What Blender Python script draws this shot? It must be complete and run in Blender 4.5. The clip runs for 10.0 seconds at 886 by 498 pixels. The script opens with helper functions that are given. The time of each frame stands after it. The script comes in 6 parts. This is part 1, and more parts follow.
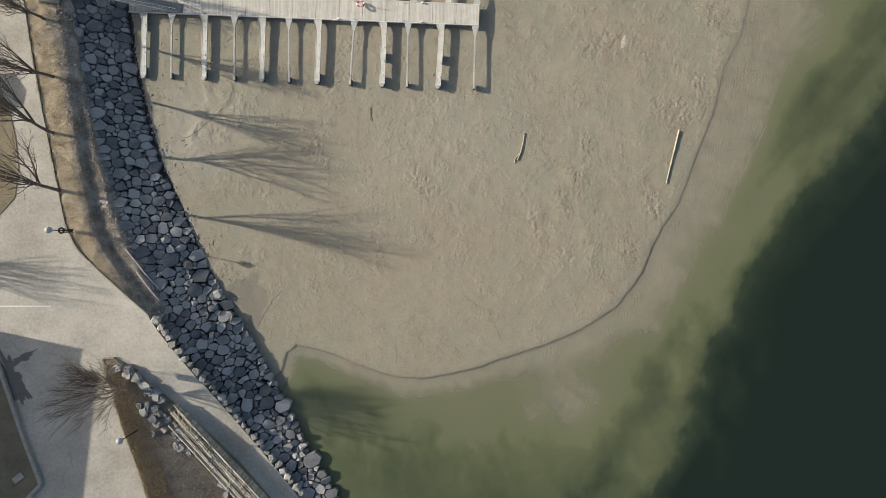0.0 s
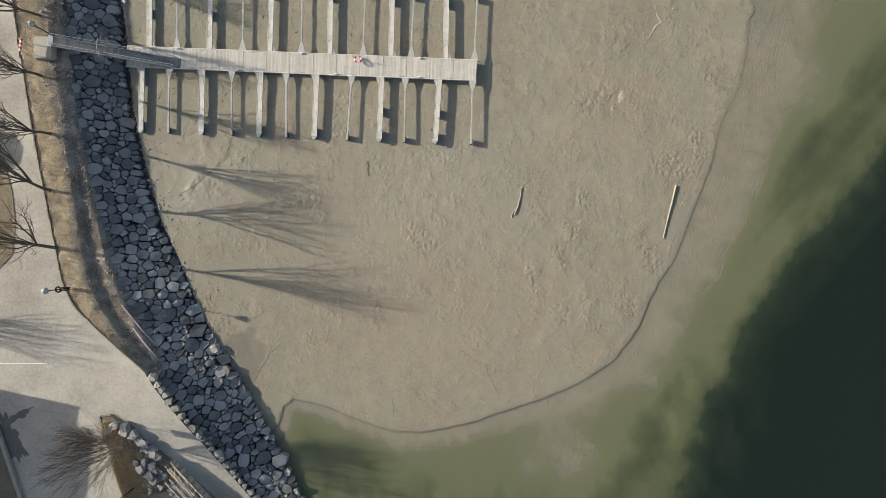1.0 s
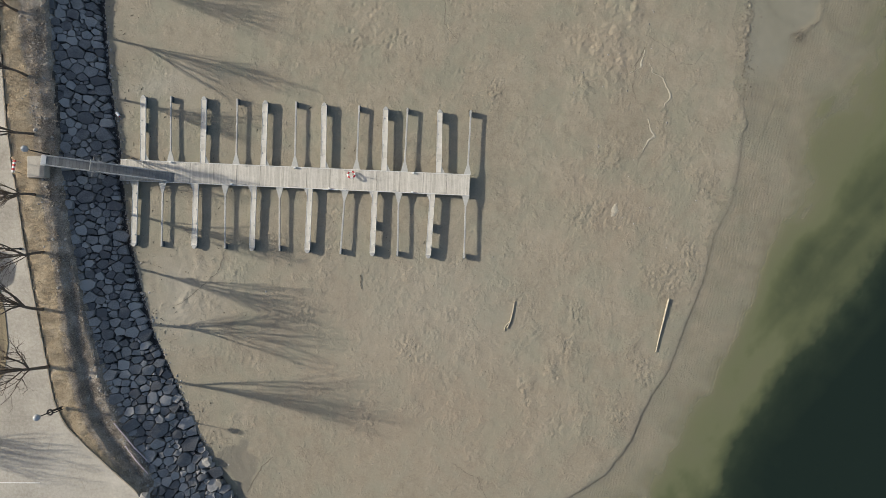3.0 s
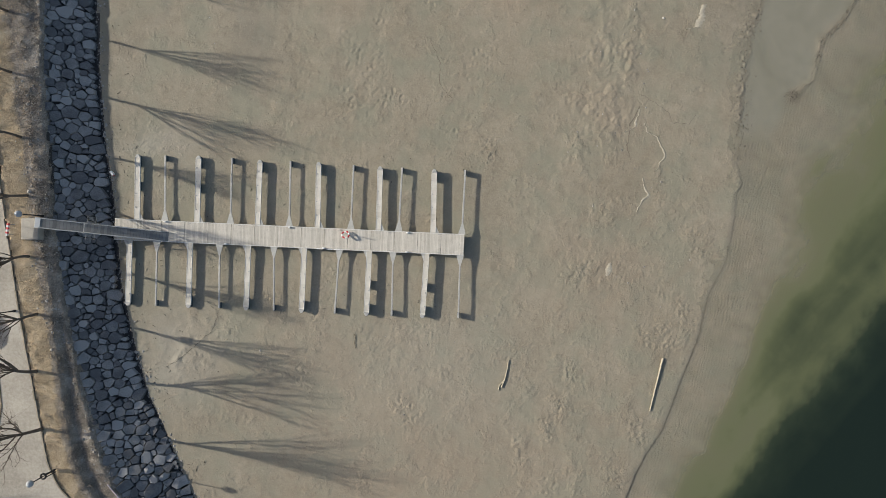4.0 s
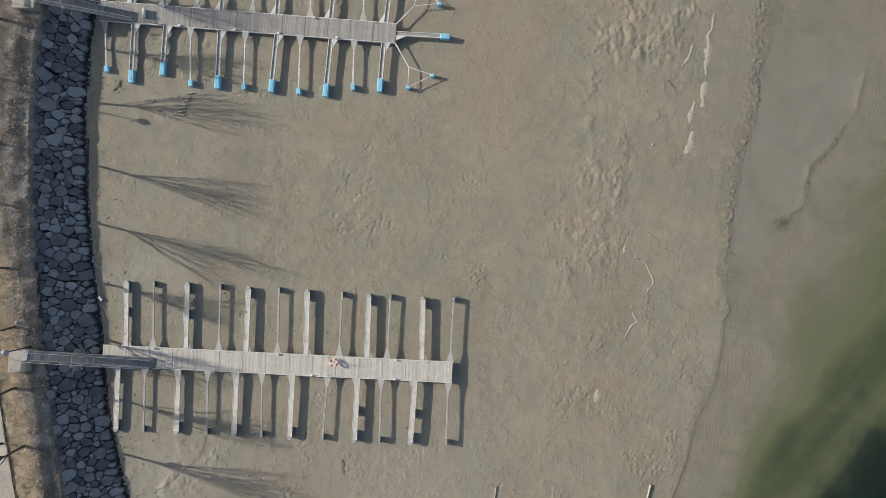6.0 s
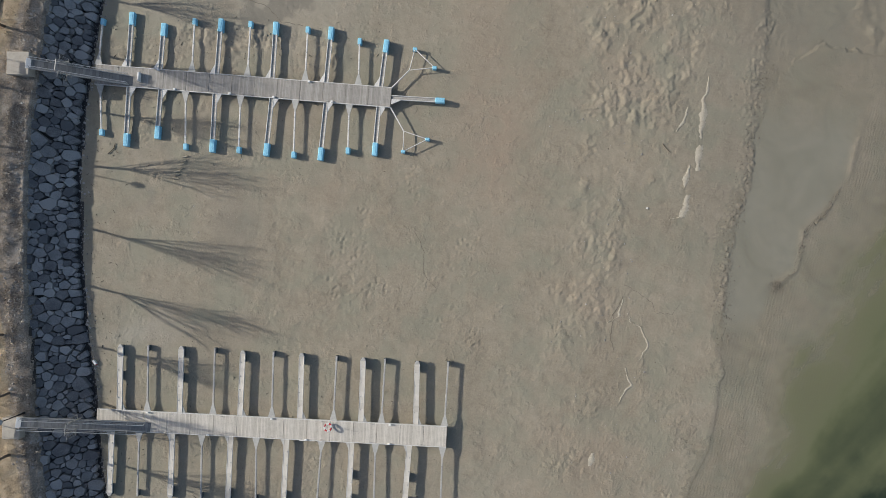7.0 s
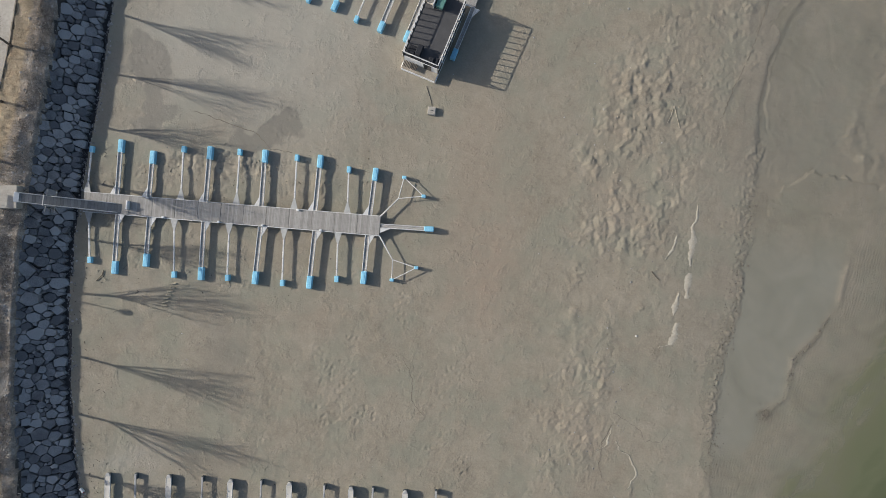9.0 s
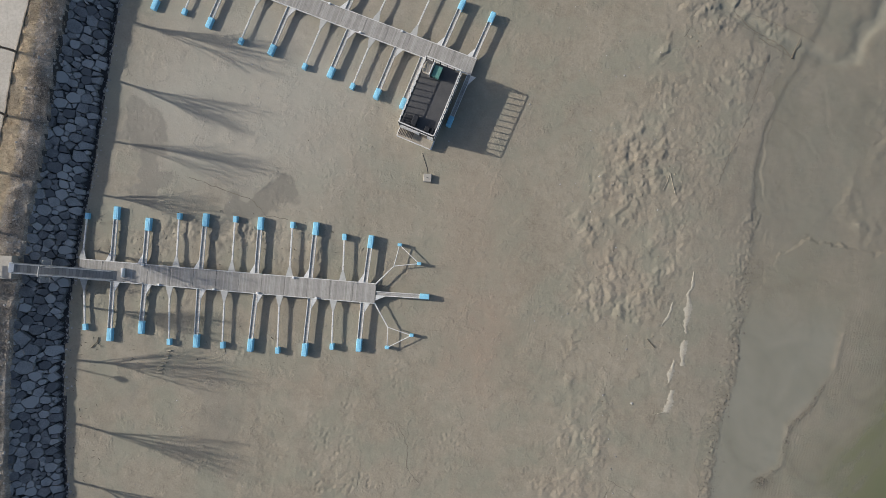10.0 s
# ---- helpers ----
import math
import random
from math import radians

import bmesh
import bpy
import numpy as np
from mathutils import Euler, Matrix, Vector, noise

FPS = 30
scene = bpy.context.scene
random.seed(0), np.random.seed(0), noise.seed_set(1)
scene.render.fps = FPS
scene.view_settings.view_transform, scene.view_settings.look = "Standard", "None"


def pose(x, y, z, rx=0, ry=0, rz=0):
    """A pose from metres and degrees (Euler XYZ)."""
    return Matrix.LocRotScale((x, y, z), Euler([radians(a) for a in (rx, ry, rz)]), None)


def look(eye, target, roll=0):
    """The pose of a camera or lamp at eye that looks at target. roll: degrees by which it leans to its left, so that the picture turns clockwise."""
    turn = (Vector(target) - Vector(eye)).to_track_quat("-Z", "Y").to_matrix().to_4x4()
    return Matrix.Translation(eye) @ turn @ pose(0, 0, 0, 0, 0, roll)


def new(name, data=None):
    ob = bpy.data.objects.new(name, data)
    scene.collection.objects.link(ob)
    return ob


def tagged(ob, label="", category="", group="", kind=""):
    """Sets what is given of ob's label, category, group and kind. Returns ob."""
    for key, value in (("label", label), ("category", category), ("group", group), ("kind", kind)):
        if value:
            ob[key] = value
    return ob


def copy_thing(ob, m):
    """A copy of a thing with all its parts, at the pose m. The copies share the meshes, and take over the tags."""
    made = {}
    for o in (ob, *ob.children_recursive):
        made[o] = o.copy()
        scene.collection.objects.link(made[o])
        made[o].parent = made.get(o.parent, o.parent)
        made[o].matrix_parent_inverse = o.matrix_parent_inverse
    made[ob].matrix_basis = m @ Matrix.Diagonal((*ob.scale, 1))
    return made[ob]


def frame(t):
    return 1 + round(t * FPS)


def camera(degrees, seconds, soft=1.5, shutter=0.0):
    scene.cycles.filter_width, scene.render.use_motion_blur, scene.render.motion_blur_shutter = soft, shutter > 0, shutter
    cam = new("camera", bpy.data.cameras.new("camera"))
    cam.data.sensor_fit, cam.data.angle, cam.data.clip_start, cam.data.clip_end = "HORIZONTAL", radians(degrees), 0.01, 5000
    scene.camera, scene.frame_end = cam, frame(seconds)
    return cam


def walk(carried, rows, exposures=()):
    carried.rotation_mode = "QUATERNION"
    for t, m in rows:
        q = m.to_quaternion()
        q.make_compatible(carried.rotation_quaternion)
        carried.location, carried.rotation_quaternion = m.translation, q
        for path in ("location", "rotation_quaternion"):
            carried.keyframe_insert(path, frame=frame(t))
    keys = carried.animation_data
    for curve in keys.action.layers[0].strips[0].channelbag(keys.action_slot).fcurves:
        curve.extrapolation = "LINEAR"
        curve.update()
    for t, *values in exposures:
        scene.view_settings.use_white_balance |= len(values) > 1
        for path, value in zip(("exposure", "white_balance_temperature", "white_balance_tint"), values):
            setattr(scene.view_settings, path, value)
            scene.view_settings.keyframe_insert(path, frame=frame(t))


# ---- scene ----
import itertools

cam = camera(73.7, 10.0, soft=0.65)
METRES, EYE, TILT, LEAN, TURN = 63.0, 61.2, -90.0, 0.0, 0.0
ROWS = [
    (0.0, 0.0, 0.0, 0.0, -0.0, 0.0, 0.0),
    (0.5, 0.0025, -0.0001, 0.0445, -0.01, 0.01, -0.04),
    (1.0, 0.0047, -0.0004, 0.0893, -0.01, 0.02, -0.09),
    (1.5, 0.0066, -0.0003, 0.1343, -0.01, 0.06, -0.14),
    (2.0, 0.0091, -0.0006, 0.1803, -0.03, 0.08, -0.18),
    (2.5, 0.0119, -0.001, 0.2265, -0.03, 0.12, -0.23),
    (4.0, 0.0229, -0.002, 0.37, -0.11, 0.19, -0.38),
    (4.5, 0.0271, -0.0022, 0.4201, -0.12, 0.21, -0.44),
    (5.0, 0.031, -0.0027, 0.4718, -0.15, 0.26, -0.5),
    (5.5, 0.0351, -0.003, 0.5237, -0.16, 0.29, -0.56),
    (7.0, 0.0456, -0.0038, 0.6794, -0.22, 0.38, -0.75),
    (7.5, 0.0495, -0.0038, 0.7314, -0.23, 0.42, -0.81),
    (8.0, 0.0534, -0.004, 0.7833, -0.25, 0.44, -0.86),
    (8.5, 0.0569, -0.0041, 0.8351, -0.25, 0.47, -0.92),
    (9.0, 0.0604, -0.0042, 0.8883, -0.26, 0.49, -0.98),
    (9.5, 0.063, -0.0044, 0.9428, -0.26, 0.53, -1.04),
    (10.0, 0.0655, -0.0048, 0.9978, -0.28, 0.56, -1.1),
]
walk(cam, [(t, pose(0, 0, EYE, TILT, LEAN, TURN) @ pose(METRES * x, METRES * y, METRES * z, 90 + pitch, roll, yaw)) for t, x, y, z, yaw, pitch, roll in ROWS],
     exposures=[(0.0, 0.33, 6650.0, 7.5), (4.5, 0.15, 6450.0, 9.0), (10.0, 0.1, 6150.0, 11.2)])

# ---------------------------------------------------------------- world and sun
SUN_ELEV, SHADOW_DIR = radians(23.8), Vector((0.978, -0.208, 0.0)).normalized()
world = bpy.data.worlds.new("sky")
scene.world = world
world.use_nodes = True
wn = world.node_tree
sky = wn.nodes.new("ShaderNodeTexSky")
sky.sky_type = "NISHITA"
sky.sun_disc = False
sky.sun_elevation = SUN_ELEV
sky.sun_rotation = radians(282)
sky.dust_density = 2.5
wn.nodes["Background"].inputs["Strength"].default_value = 0.118
wn.links.new(sky.outputs[0], wn.nodes["Background"].inputs["Color"])
sun = new("sun", bpy.data.lights.new("sun", "SUN"))
sun.data.energy = 4.7
sun.data.angle = radians(0.45)
sun.data.color = (1.0, 0.93, 0.82)
sun.matrix_world = look(Vector((0, 0, 200)), Vector((0, 0, 200)) + SHADOW_DIR * math.cos(SUN_ELEV) - Vector((0, 0, math.sin(SUN_ELEV))))

# ---------------------------------------------------------------- materials
def material(name, rough=0.8, metal=0.0, spec=0.3):
    m = bpy.data.materials.new(name)
    m.use_nodes = True
    p = m.node_tree.nodes["Principled BSDF"]
    p.inputs["Roughness"].default_value = rough
    p.inputs["Metallic"].default_value = metal
    p.inputs["Specular IOR Level"].default_value = spec
    return m, m.node_tree, p


def node(nt, kind, links=None, **values):
    n = nt.nodes.new("ShaderNode" + kind)
    for k, v in values.items():
        n.inputs[k].default_value = v
    for k, s in (links or {}).items():
        nt.links.new(s, n.inputs[k])
    return n


def coords(nt, kind="Object"):
    return nt.nodes.new("ShaderNodeTexCoord").outputs[kind]


def noise_tex(nt, scale, detail=4.0, rough=0.6, vec=None, distort=0.0):
    n = node(nt, "TexNoise", {"Vector": vec if vec else coords(nt)}, Scale=scale, Detail=detail, Roughness=rough, Distortion=distort)
    return n.outputs["Fac"]


def ramp(nt, fac, stops):
    r = nt.nodes.new("ShaderNodeValToRGB")
    while len(r.color_ramp.elements) < len(stops):
        r.color_ramp.elements.new(0.5)
    for e, (pos, col) in zip(r.color_ramp.elements, stops):
        e.position = pos
        e.color = (*col, 1) if not isinstance(col, float) else (col, col, col, 1)
    nt.links.new(fac, r.inputs["Fac"])
    return r.outputs["Color"]


def mix(nt, fac, a, b, blend="MIX"):
    n = nt.nodes.new("ShaderNodeMix")
    n.data_type, n.blend_type = "RGBA", blend
    for sock, v in ((n.inputs["Factor"], fac), (n.inputs["A"], a), (n.inputs["B"], b)):
        if isinstance(v, (int, float)):
            sock.default_value = v
        elif isinstance(v, tuple):
            sock.default_value = (*v, 1)
        else:
            nt.links.new(v, sock)
    return n.outputs["Result"]


def maths(nt, op, a, b=0.0):
    n = nt.nodes.new("ShaderNodeMath")
    n.operation = op
    for sock, v in zip(n.inputs, (a, b)):
        if isinstance(v, (int, float)):
            sock.default_value = v
        else:
            nt.links.new(v, sock)
    return n.outputs[0]


def bump(nt, p, height, strength=0.5, dist=0.02, under=None):
    b = node(nt, "Bump", {"Height": height}, Strength=strength, Distance=dist)
    if under:
        nt.links.new(under, b.inputs["Normal"])
    nt.links.new(b.outputs[0], p.inputs["Normal"])
    return b.outputs[0]


def attribute(nt, name):
    a = nt.nodes.new("ShaderNodeAttribute")
    a.attribute_name = name
    return a.outputs["Fac"]


def simple(name, dark, light, scale=6.0, rough=0.8, metal=0.0, grain=40.0, bumpy=0.3, dist=0.01, spec=0.3, island=0.0):
    """Two tones mixed by coarse and fine noise, with a fine relief; island: how much separate pieces differ."""
    m, nt, p = material(name, rough, metal, spec)
    f = maths(nt, "MULTIPLY", noise_tex(nt, grain, 3), 0.5)
    f = maths(nt, "ADD", f, maths(nt, "MULTIPLY", noise_tex(nt, scale, 5), 0.5))
    if island:
        g = nt.nodes.new("ShaderNodeNewGeometry").outputs["Random Per Island"]
        o = nt.nodes.new("ShaderNodeObjectInfo").outputs["Random"]
        r = maths(nt, "FRACT", maths(nt, "ADD", g, o))
        f = maths(nt, "ADD", f, maths(nt, "MULTIPLY", maths(nt, "SUBTRACT", r, 0.5), island))
    c = ramp(nt, f, [(0.3, dark), (0.7, light)])
    nt.links.new(c, p.inputs["Base Color"])
    bump(nt, p, noise_tex(nt, grain, 5), bumpy, dist)
    return m


# mud: colour by wetness, rust bloom and dry crust, which follow the lie of the flat
MUD, nt, p = material("tidal mud", 0.75)
wet, rust, dry = attribute(nt, "wet"), attribute(nt, "rust"), attribute(nt, "dry")
fine, mid, big = noise_tex(nt, 5.0, 6, 0.65), noise_tex(nt, 0.9, 5, 0.6), noise_tex(nt, 0.12, 4, 0.55)
tone = maths(nt, "ADD", maths(nt, "MULTIPLY", fine, 0.35), maths(nt, "ADD", maths(nt, "MULTIPLY", mid, 0.35), maths(nt, "MULTIPLY", big, 0.3)))
c = ramp(nt, tone, [(0.36, (0.215, 0.185, 0.136)), (0.5, (0.27, 0.237, 0.178)), (0.66, (0.325, 0.288, 0.222))])
green = ramp(nt, noise_tex(nt, 0.22, 4, 0.6), [(0.45, 0.0), (0.62, 1.0)])
c = mix(nt, maths(nt, "MULTIPLY", green, 0.6), c, (0.235, 0.232, 0.175))
rustm = maths(nt, "MULTIPLY", rust, ramp(nt, noise_tex(nt, 0.7, 5, 0.7), [(0.3, 0.45), (0.6, 1.0)]))
c = mix(nt, maths(nt, "MULTIPLY", rustm, 0.75), c, (0.3, 0.236, 0.175))
c = mix(nt, maths(nt, "MULTIPLY", dry, 0.65), c, (0.36, 0.338, 0.285))
c = mix(nt, maths(nt, "MULTIPLY", wet, 0.85), c, (0.165, 0.15, 0.122))
c = mix(nt, maths(nt, "MULTIPLY", attribute(nt, "pool"), 0.85), c, (0.232, 0.226, 0.185))
# dark waterline: wet mud, with the small scarp's shade painted in
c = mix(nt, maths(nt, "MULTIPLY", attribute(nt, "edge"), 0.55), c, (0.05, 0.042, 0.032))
speck = ramp(nt, noise_tex(nt, 9.0, 2, 0.5), [(0.68, 0.0), (0.75, 1.0)])
c = mix(nt, maths(nt, "MULTIPLY", speck, 0.35), c, (0.42, 0.39, 0.32))
nt.links.new(c, p.inputs["Base Color"])
nt.links.new(ramp(nt, wet, [(0.0, 0.82), (1.0, 0.42)]), p.inputs["Roughness"])
calm = maths(nt, "MULTIPLY", maths(nt, "SUBTRACT", 1.0, maths(nt, "MULTIPLY", wet, 0.75)), maths(nt, "SUBTRACT", 1.0, attribute(nt, "pool")))
patchy = maths(nt, "MULTIPLY", calm, ramp(nt, noise_tex(nt, 0.35, 4, 0.65), [(0.38, 0.12), (0.62, 1.0)]))
b1 = bump(nt, p, maths(nt, "MULTIPLY", noise_tex(nt, 7.0, 6, 0.72), patchy), 0.36, 0.07)
b1 = bump(nt, p, maths(nt, "MULTIPLY", noise_tex(nt, 2.2, 6, 0.68, distort=0.3), patchy), 0.2, 0.12, b1)
pit = node(nt, "TexVoronoi", {"Vector": coords(nt)}, Scale=2.1)
pit = ramp(nt, pit.outputs["Distance"], [(0.1, 0.0), (0.26, 1.0)])
where = maths(nt, "MULTIPLY", patchy, ramp(nt, noise_tex(nt, 0.55, 5, 0.65), [(0.5, 0.0), (0.58, 1.0)]))
b1 = bump(nt, p, maths(nt, "MULTIPLY", pit, where), 0.48, 0.05, b1)
scuff = ramp(nt, noise_tex(nt, 2.6, 5, 0.6, distort=1.6), [(0.47, 0.0), (0.5, 1.0), (0.53, 0.0)])
where = maths(nt, "MULTIPLY", patchy, ramp(nt, noise_tex(nt, 0.4, 4, 0.65), [(0.48, 0.0), (0.6, 1.0)]))
b1 = bump(nt, p, maths(nt, "MULTIPLY", scuff, where), 0.2, 0.04, b1)
dents = noise_tex(nt, 4.5, 4, 0.6)
b1 = bump(nt, p, maths(nt, "MULTIPLY", dents, attribute(nt, "trod")), 0.7, 0.14, b1)
turned = node(nt, "Mapping", {"Vector": coords(nt)})
turned.inputs["Rotation"].default_value = (0, 0, radians(14))
ripple = node(nt, "TexWave", {"Vector": turned.outputs[0]}, Scale=1.0, Distortion=8.0, Detail=3.0)
ripple.inputs["Detail Scale"].default_value = 0.8
bump(nt, p, maths(nt, "MULTIPLY", maths(nt, "MULTIPLY", ripple.outputs["Fac"], ramp(nt, noise_tex(nt, 0.3, 3), [(0.35, 0.3), (0.6, 1.0)])), attribute(nt, "shoal")), 0.3, 0.035, b1)

BANK, nt, p = material("bank turf and soil", 0.95)
turf = maths(nt, "ADD", attribute(nt, "turf"), maths(nt, "MULTIPLY", maths(nt, "SUBTRACT", noise_tex(nt, 1.3, 5, 0.7), 0.5), 0.9))
turf = ramp(nt, turf, [(0.35, 0.0), (0.65, 1.0)])
grainy = maths(nt, "ADD", maths(nt, "MULTIPLY", noise_tex(nt, 0.8, 5), 0.5), maths(nt, "MULTIPLY", noise_tex(nt, 9, 5, 0.7), 0.5))
earth = ramp(nt, grainy, [(0.36, (0.1, 0.085, 0.07)), (0.5, (0.28, 0.24, 0.195)), (0.64, (0.52, 0.46, 0.385))])
straw = ramp(nt, grainy, [(0.34, (0.24, 0.185, 0.117)), (0.5, (0.45, 0.352, 0.23)), (0.65, (0.62, 0.51, 0.355))])
nt.links.new(mix(nt, turf, earth, straw), p.inputs["Base Color"])
bump(nt, p, noise_tex(nt, 12, 6, 0.7), 0.9, 0.07)
# near-black gravel: the shade of the gaps between stones is put into its colour
GAPSHADE = simple("gravel with gap shade painted in", (0.03, 0.028, 0.026), (0.1, 0.094, 0.088), 2.5, 0.95, grain=14, bumpy=0.9, dist=0.06)
BLADE = simple("dry grass blade", (0.28, 0.212, 0.13), (0.6, 0.48, 0.315), 0.8, 0.9, grain=3, bumpy=0.0, island=0.5)
BRAMBLE = simple("bare bramble twig", (0.1, 0.084, 0.068), (0.42, 0.36, 0.295), 0.8, 0.9, grain=3, bumpy=0.0, island=0.6)
STALK = simple("bleached dead stalk", (0.34, 0.31, 0.26), (0.66, 0.62, 0.54), 0.8, 0.9, grain=3, bumpy=0.0, island=0.5)
STONE = simple("quarried grey stone", (0.12, 0.121, 0.126), (0.34, 0.335, 0.33), 0.9, 0.85, grain=9, bumpy=0.9, dist=0.06, island=0.5)
RUBBLE = simple("pale rubble stone", (0.2, 0.19, 0.175), (0.42, 0.4, 0.37), 2.0, 0.85, grain=12, bumpy=0.6, dist=0.03, island=0.5)
BARK = simple("grey brown bark", (0.085, 0.07, 0.056), (0.2, 0.165, 0.135), 2.0, 0.9, grain=18, bumpy=0.6, dist=0.02)
TWIG = simple("reddish brown twig", (0.1, 0.075, 0.06), (0.21, 0.165, 0.135), 2.0, 0.9, grain=9, bumpy=0.0)
BUSHTWIG = simple("pale pinkish brown twig", (0.3, 0.24, 0.205), (0.54, 0.455, 0.4), 2.0, 0.9, grain=9, bumpy=0.0)
GALV = simple("galvanised steel", (0.3, 0.295, 0.28), (0.48, 0.475, 0.455), 3, 0.55, 0.2, grain=25, bumpy=0.1)
PALE = simple("pale coated steel", (0.5, 0.49, 0.46), (0.72, 0.71, 0.68), 3, 0.6, 0.0, grain=25, bumpy=0.1)
GUSSET = simple("grey gusset plate", (0.33, 0.33, 0.31), (0.5, 0.49, 0.46), 3, 0.6, 0.0, grain=20, bumpy=0.1)
DARKM = simple("black painted iron", (0.012, 0.012, 0.014), (0.03, 0.03, 0.033), 4, 0.5, 0.0, grain=30, bumpy=0.1)
FLOATD = simple("dark grey plastic float", (0.05, 0.062, 0.07), (0.1, 0.118, 0.128), 3, 0.55, grain=20, bumpy=0.1)
FLOATB = simple("light blue plastic float", (0.17, 0.46, 0.63), (0.34, 0.66, 0.82), 5, 0.5, grain=14, bumpy=0.15)
WHITE = simple("white paint", (0.66, 0.66, 0.64), (0.82, 0.82, 0.8), 4, 0.55, grain=22, bumpy=0.08)
RED = simple("red paint", (0.4, 0.03, 0.035), (0.58, 0.06, 0.07), 4, 0.5, grain=20, bumpy=0.05)
PINK = simple("faded red and white paint", (0.55, 0.42, 0.44), (0.8, 0.74, 0.75), 3, 0.6, grain=8, bumpy=0.1)
CONC = simple("weathered concrete", (0.27, 0.25, 0.215), (0.46, 0.43, 0.375), 1.5, 0.9, grain=16, bumpy=0.35, dist=0.02)
KERB = simple("grey kerb stone", (0.22, 0.19, 0.145), (0.4, 0.35, 0.28), 2.5, 0.9, grain=16, bumpy=0.4, dist=0.02, island=0.4)
DRIFT = simple("bleached driftwood", (0.3, 0.26, 0.19), (0.52, 0.46, 0.36), 3, 0.9, grain=18, bumpy=0.5, dist=0.02)
DRIFTD = simple("dark wet driftwood", (0.07, 0.055, 0.04), (0.17, 0.14, 0.105), 3, 0.8, grain=18, bumpy=0.5, dist=0.02)
TIMBER = simple("weathered timber", (0.3, 0.265, 0.21), (0.62, 0.56, 0.46), 2.0, 0.85, grain=14, bumpy=0.4, dist=0.02, island=0.4)
DARKWOOD = simple("dark stained timber", (0.03, 0.028, 0.026), (0.075, 0.068, 0.062), 2.0, 0.7, grain=14, bumpy=0.3, dist=0.01)
ROOFING = simple("dark grey roofing felt", (0.055, 0.055, 0.058), (0.1, 0.098, 0.096), 1.2, 0.9, grain=30, bumpy=0.4, dist=0.01)
TARP = simple("green plastic", (0.07, 0.17, 0.14), (0.15, 0.31, 0.26), 4, 0.5, grain=20, bumpy=0.1)
CUSHION = simple("black fabric", (0.012, 0.013, 0.016), (0.04, 0.042, 0.048), 6, 0.95, grain=40, bumpy=0.2)
WEED = simple("dark rotting weed", (0.085, 0.075, 0.06), (0.19, 0.168, 0.132), 3, 0.8, grain=14, bumpy=0.4, island=0.4)
CLOD = simple("grey-brown mud clod", (0.2, 0.172, 0.126), (0.34, 0.3, 0.23), 1.2, 0.85, grain=10, bumpy=0.5, dist=0.03, island=0.35)
# dark tone that stands in for the shade inside narrow grooves
GROOVESHADE = simple("groove shade on mud", (0.13, 0.113, 0.086), (0.21, 0.184, 0.14), 3, 0.6, grain=14, bumpy=0.3)
FOAM = simple("dried pale scum", (0.3, 0.27, 0.21), (0.47, 0.43, 0.35), 2.5, 0.9, grain=9, bumpy=0.5, dist=0.02)
GLASS, gnt, gp = material("milky lamp globe", 0.25)
gp.inputs["Base Color"].default_value = (0.42, 0.44, 0.45, 1)
PANE, gnt, gp = material("dark window glass", 0.05, spec=0.6)
gp.inputs["Base Color"].default_value = (0.02, 0.025, 0.03, 1)
WALLP = simple("off-white render", (0.5, 0.47, 0.42), (0.66, 0.63, 0.57), 0.8, 0.9, grain=10, bumpy=0.2)


def boards(name, dark, light, pitch, axis=0, gap=0.06):
    """Weathered deck boards across the local axis, each board of its own tone, dark joints."""
    m, nt, p = material(name, 0.8)
    sep = node(nt, "SeparateXYZ", {0: coords(nt)})
    along = maths(nt, "DIVIDE", sep.outputs[axis], pitch)
    cell = nt.nodes.new("ShaderNodeTexWhiteNoise")
    cell.noise_dimensions = "1D"
    nt.links.new(maths(nt, "FLOOR", along), cell.inputs["W"])
    f = maths(nt, "ADD", maths(nt, "MULTIPLY", cell.outputs["Value"], 0.28), maths(nt, "MULTIPLY", noise_tex(nt, 1.6, 5), 0.5))
    f = maths(nt, "ADD", f, maths(nt, "MULTIPLY", noise_tex(nt, 22, 3), 0.22))
    c = ramp(nt, f, [(0.3, dark), (0.72, light)])
    joint = maths(nt, "LESS_THAN", maths(nt, "FRACT", along), gap)
    c = mix(nt, maths(nt, "MULTIPLY", joint, 0.7), c, tuple(v * 0.35 for v in dark))
    nt.links.new(c, p.inputs["Base Color"])
    b = bump(nt, p, noise_tex(nt, 30, 4), 0.3, 0.006)
    bump(nt, p, maths(nt, "SUBTRACT", 1.0, joint), 0.6, 0.01, b)
    return m


DECK1 = boards("bleached deck boards", (0.42, 0.39, 0.335), (0.62, 0.585, 0.52), 0.145)
DECK2 = boards("grey deck boards", (0.255, 0.24, 0.215), (0.41, 0.39, 0.355), 0.145)
GRATE = boards("grey gangway treads", (0.13, 0.135, 0.135), (0.24, 0.245, 0.245), 0.3)
MESHY = boards("grey finger grating", (0.33, 0.315, 0.285), (0.47, 0.455, 0.42), 0.12, axis=1, gap=0.16)
FINGERTOP = boards("pale finger boards", (0.47, 0.44, 0.38), (0.65, 0.615, 0.55), 0.6, axis=1, gap=0.0)

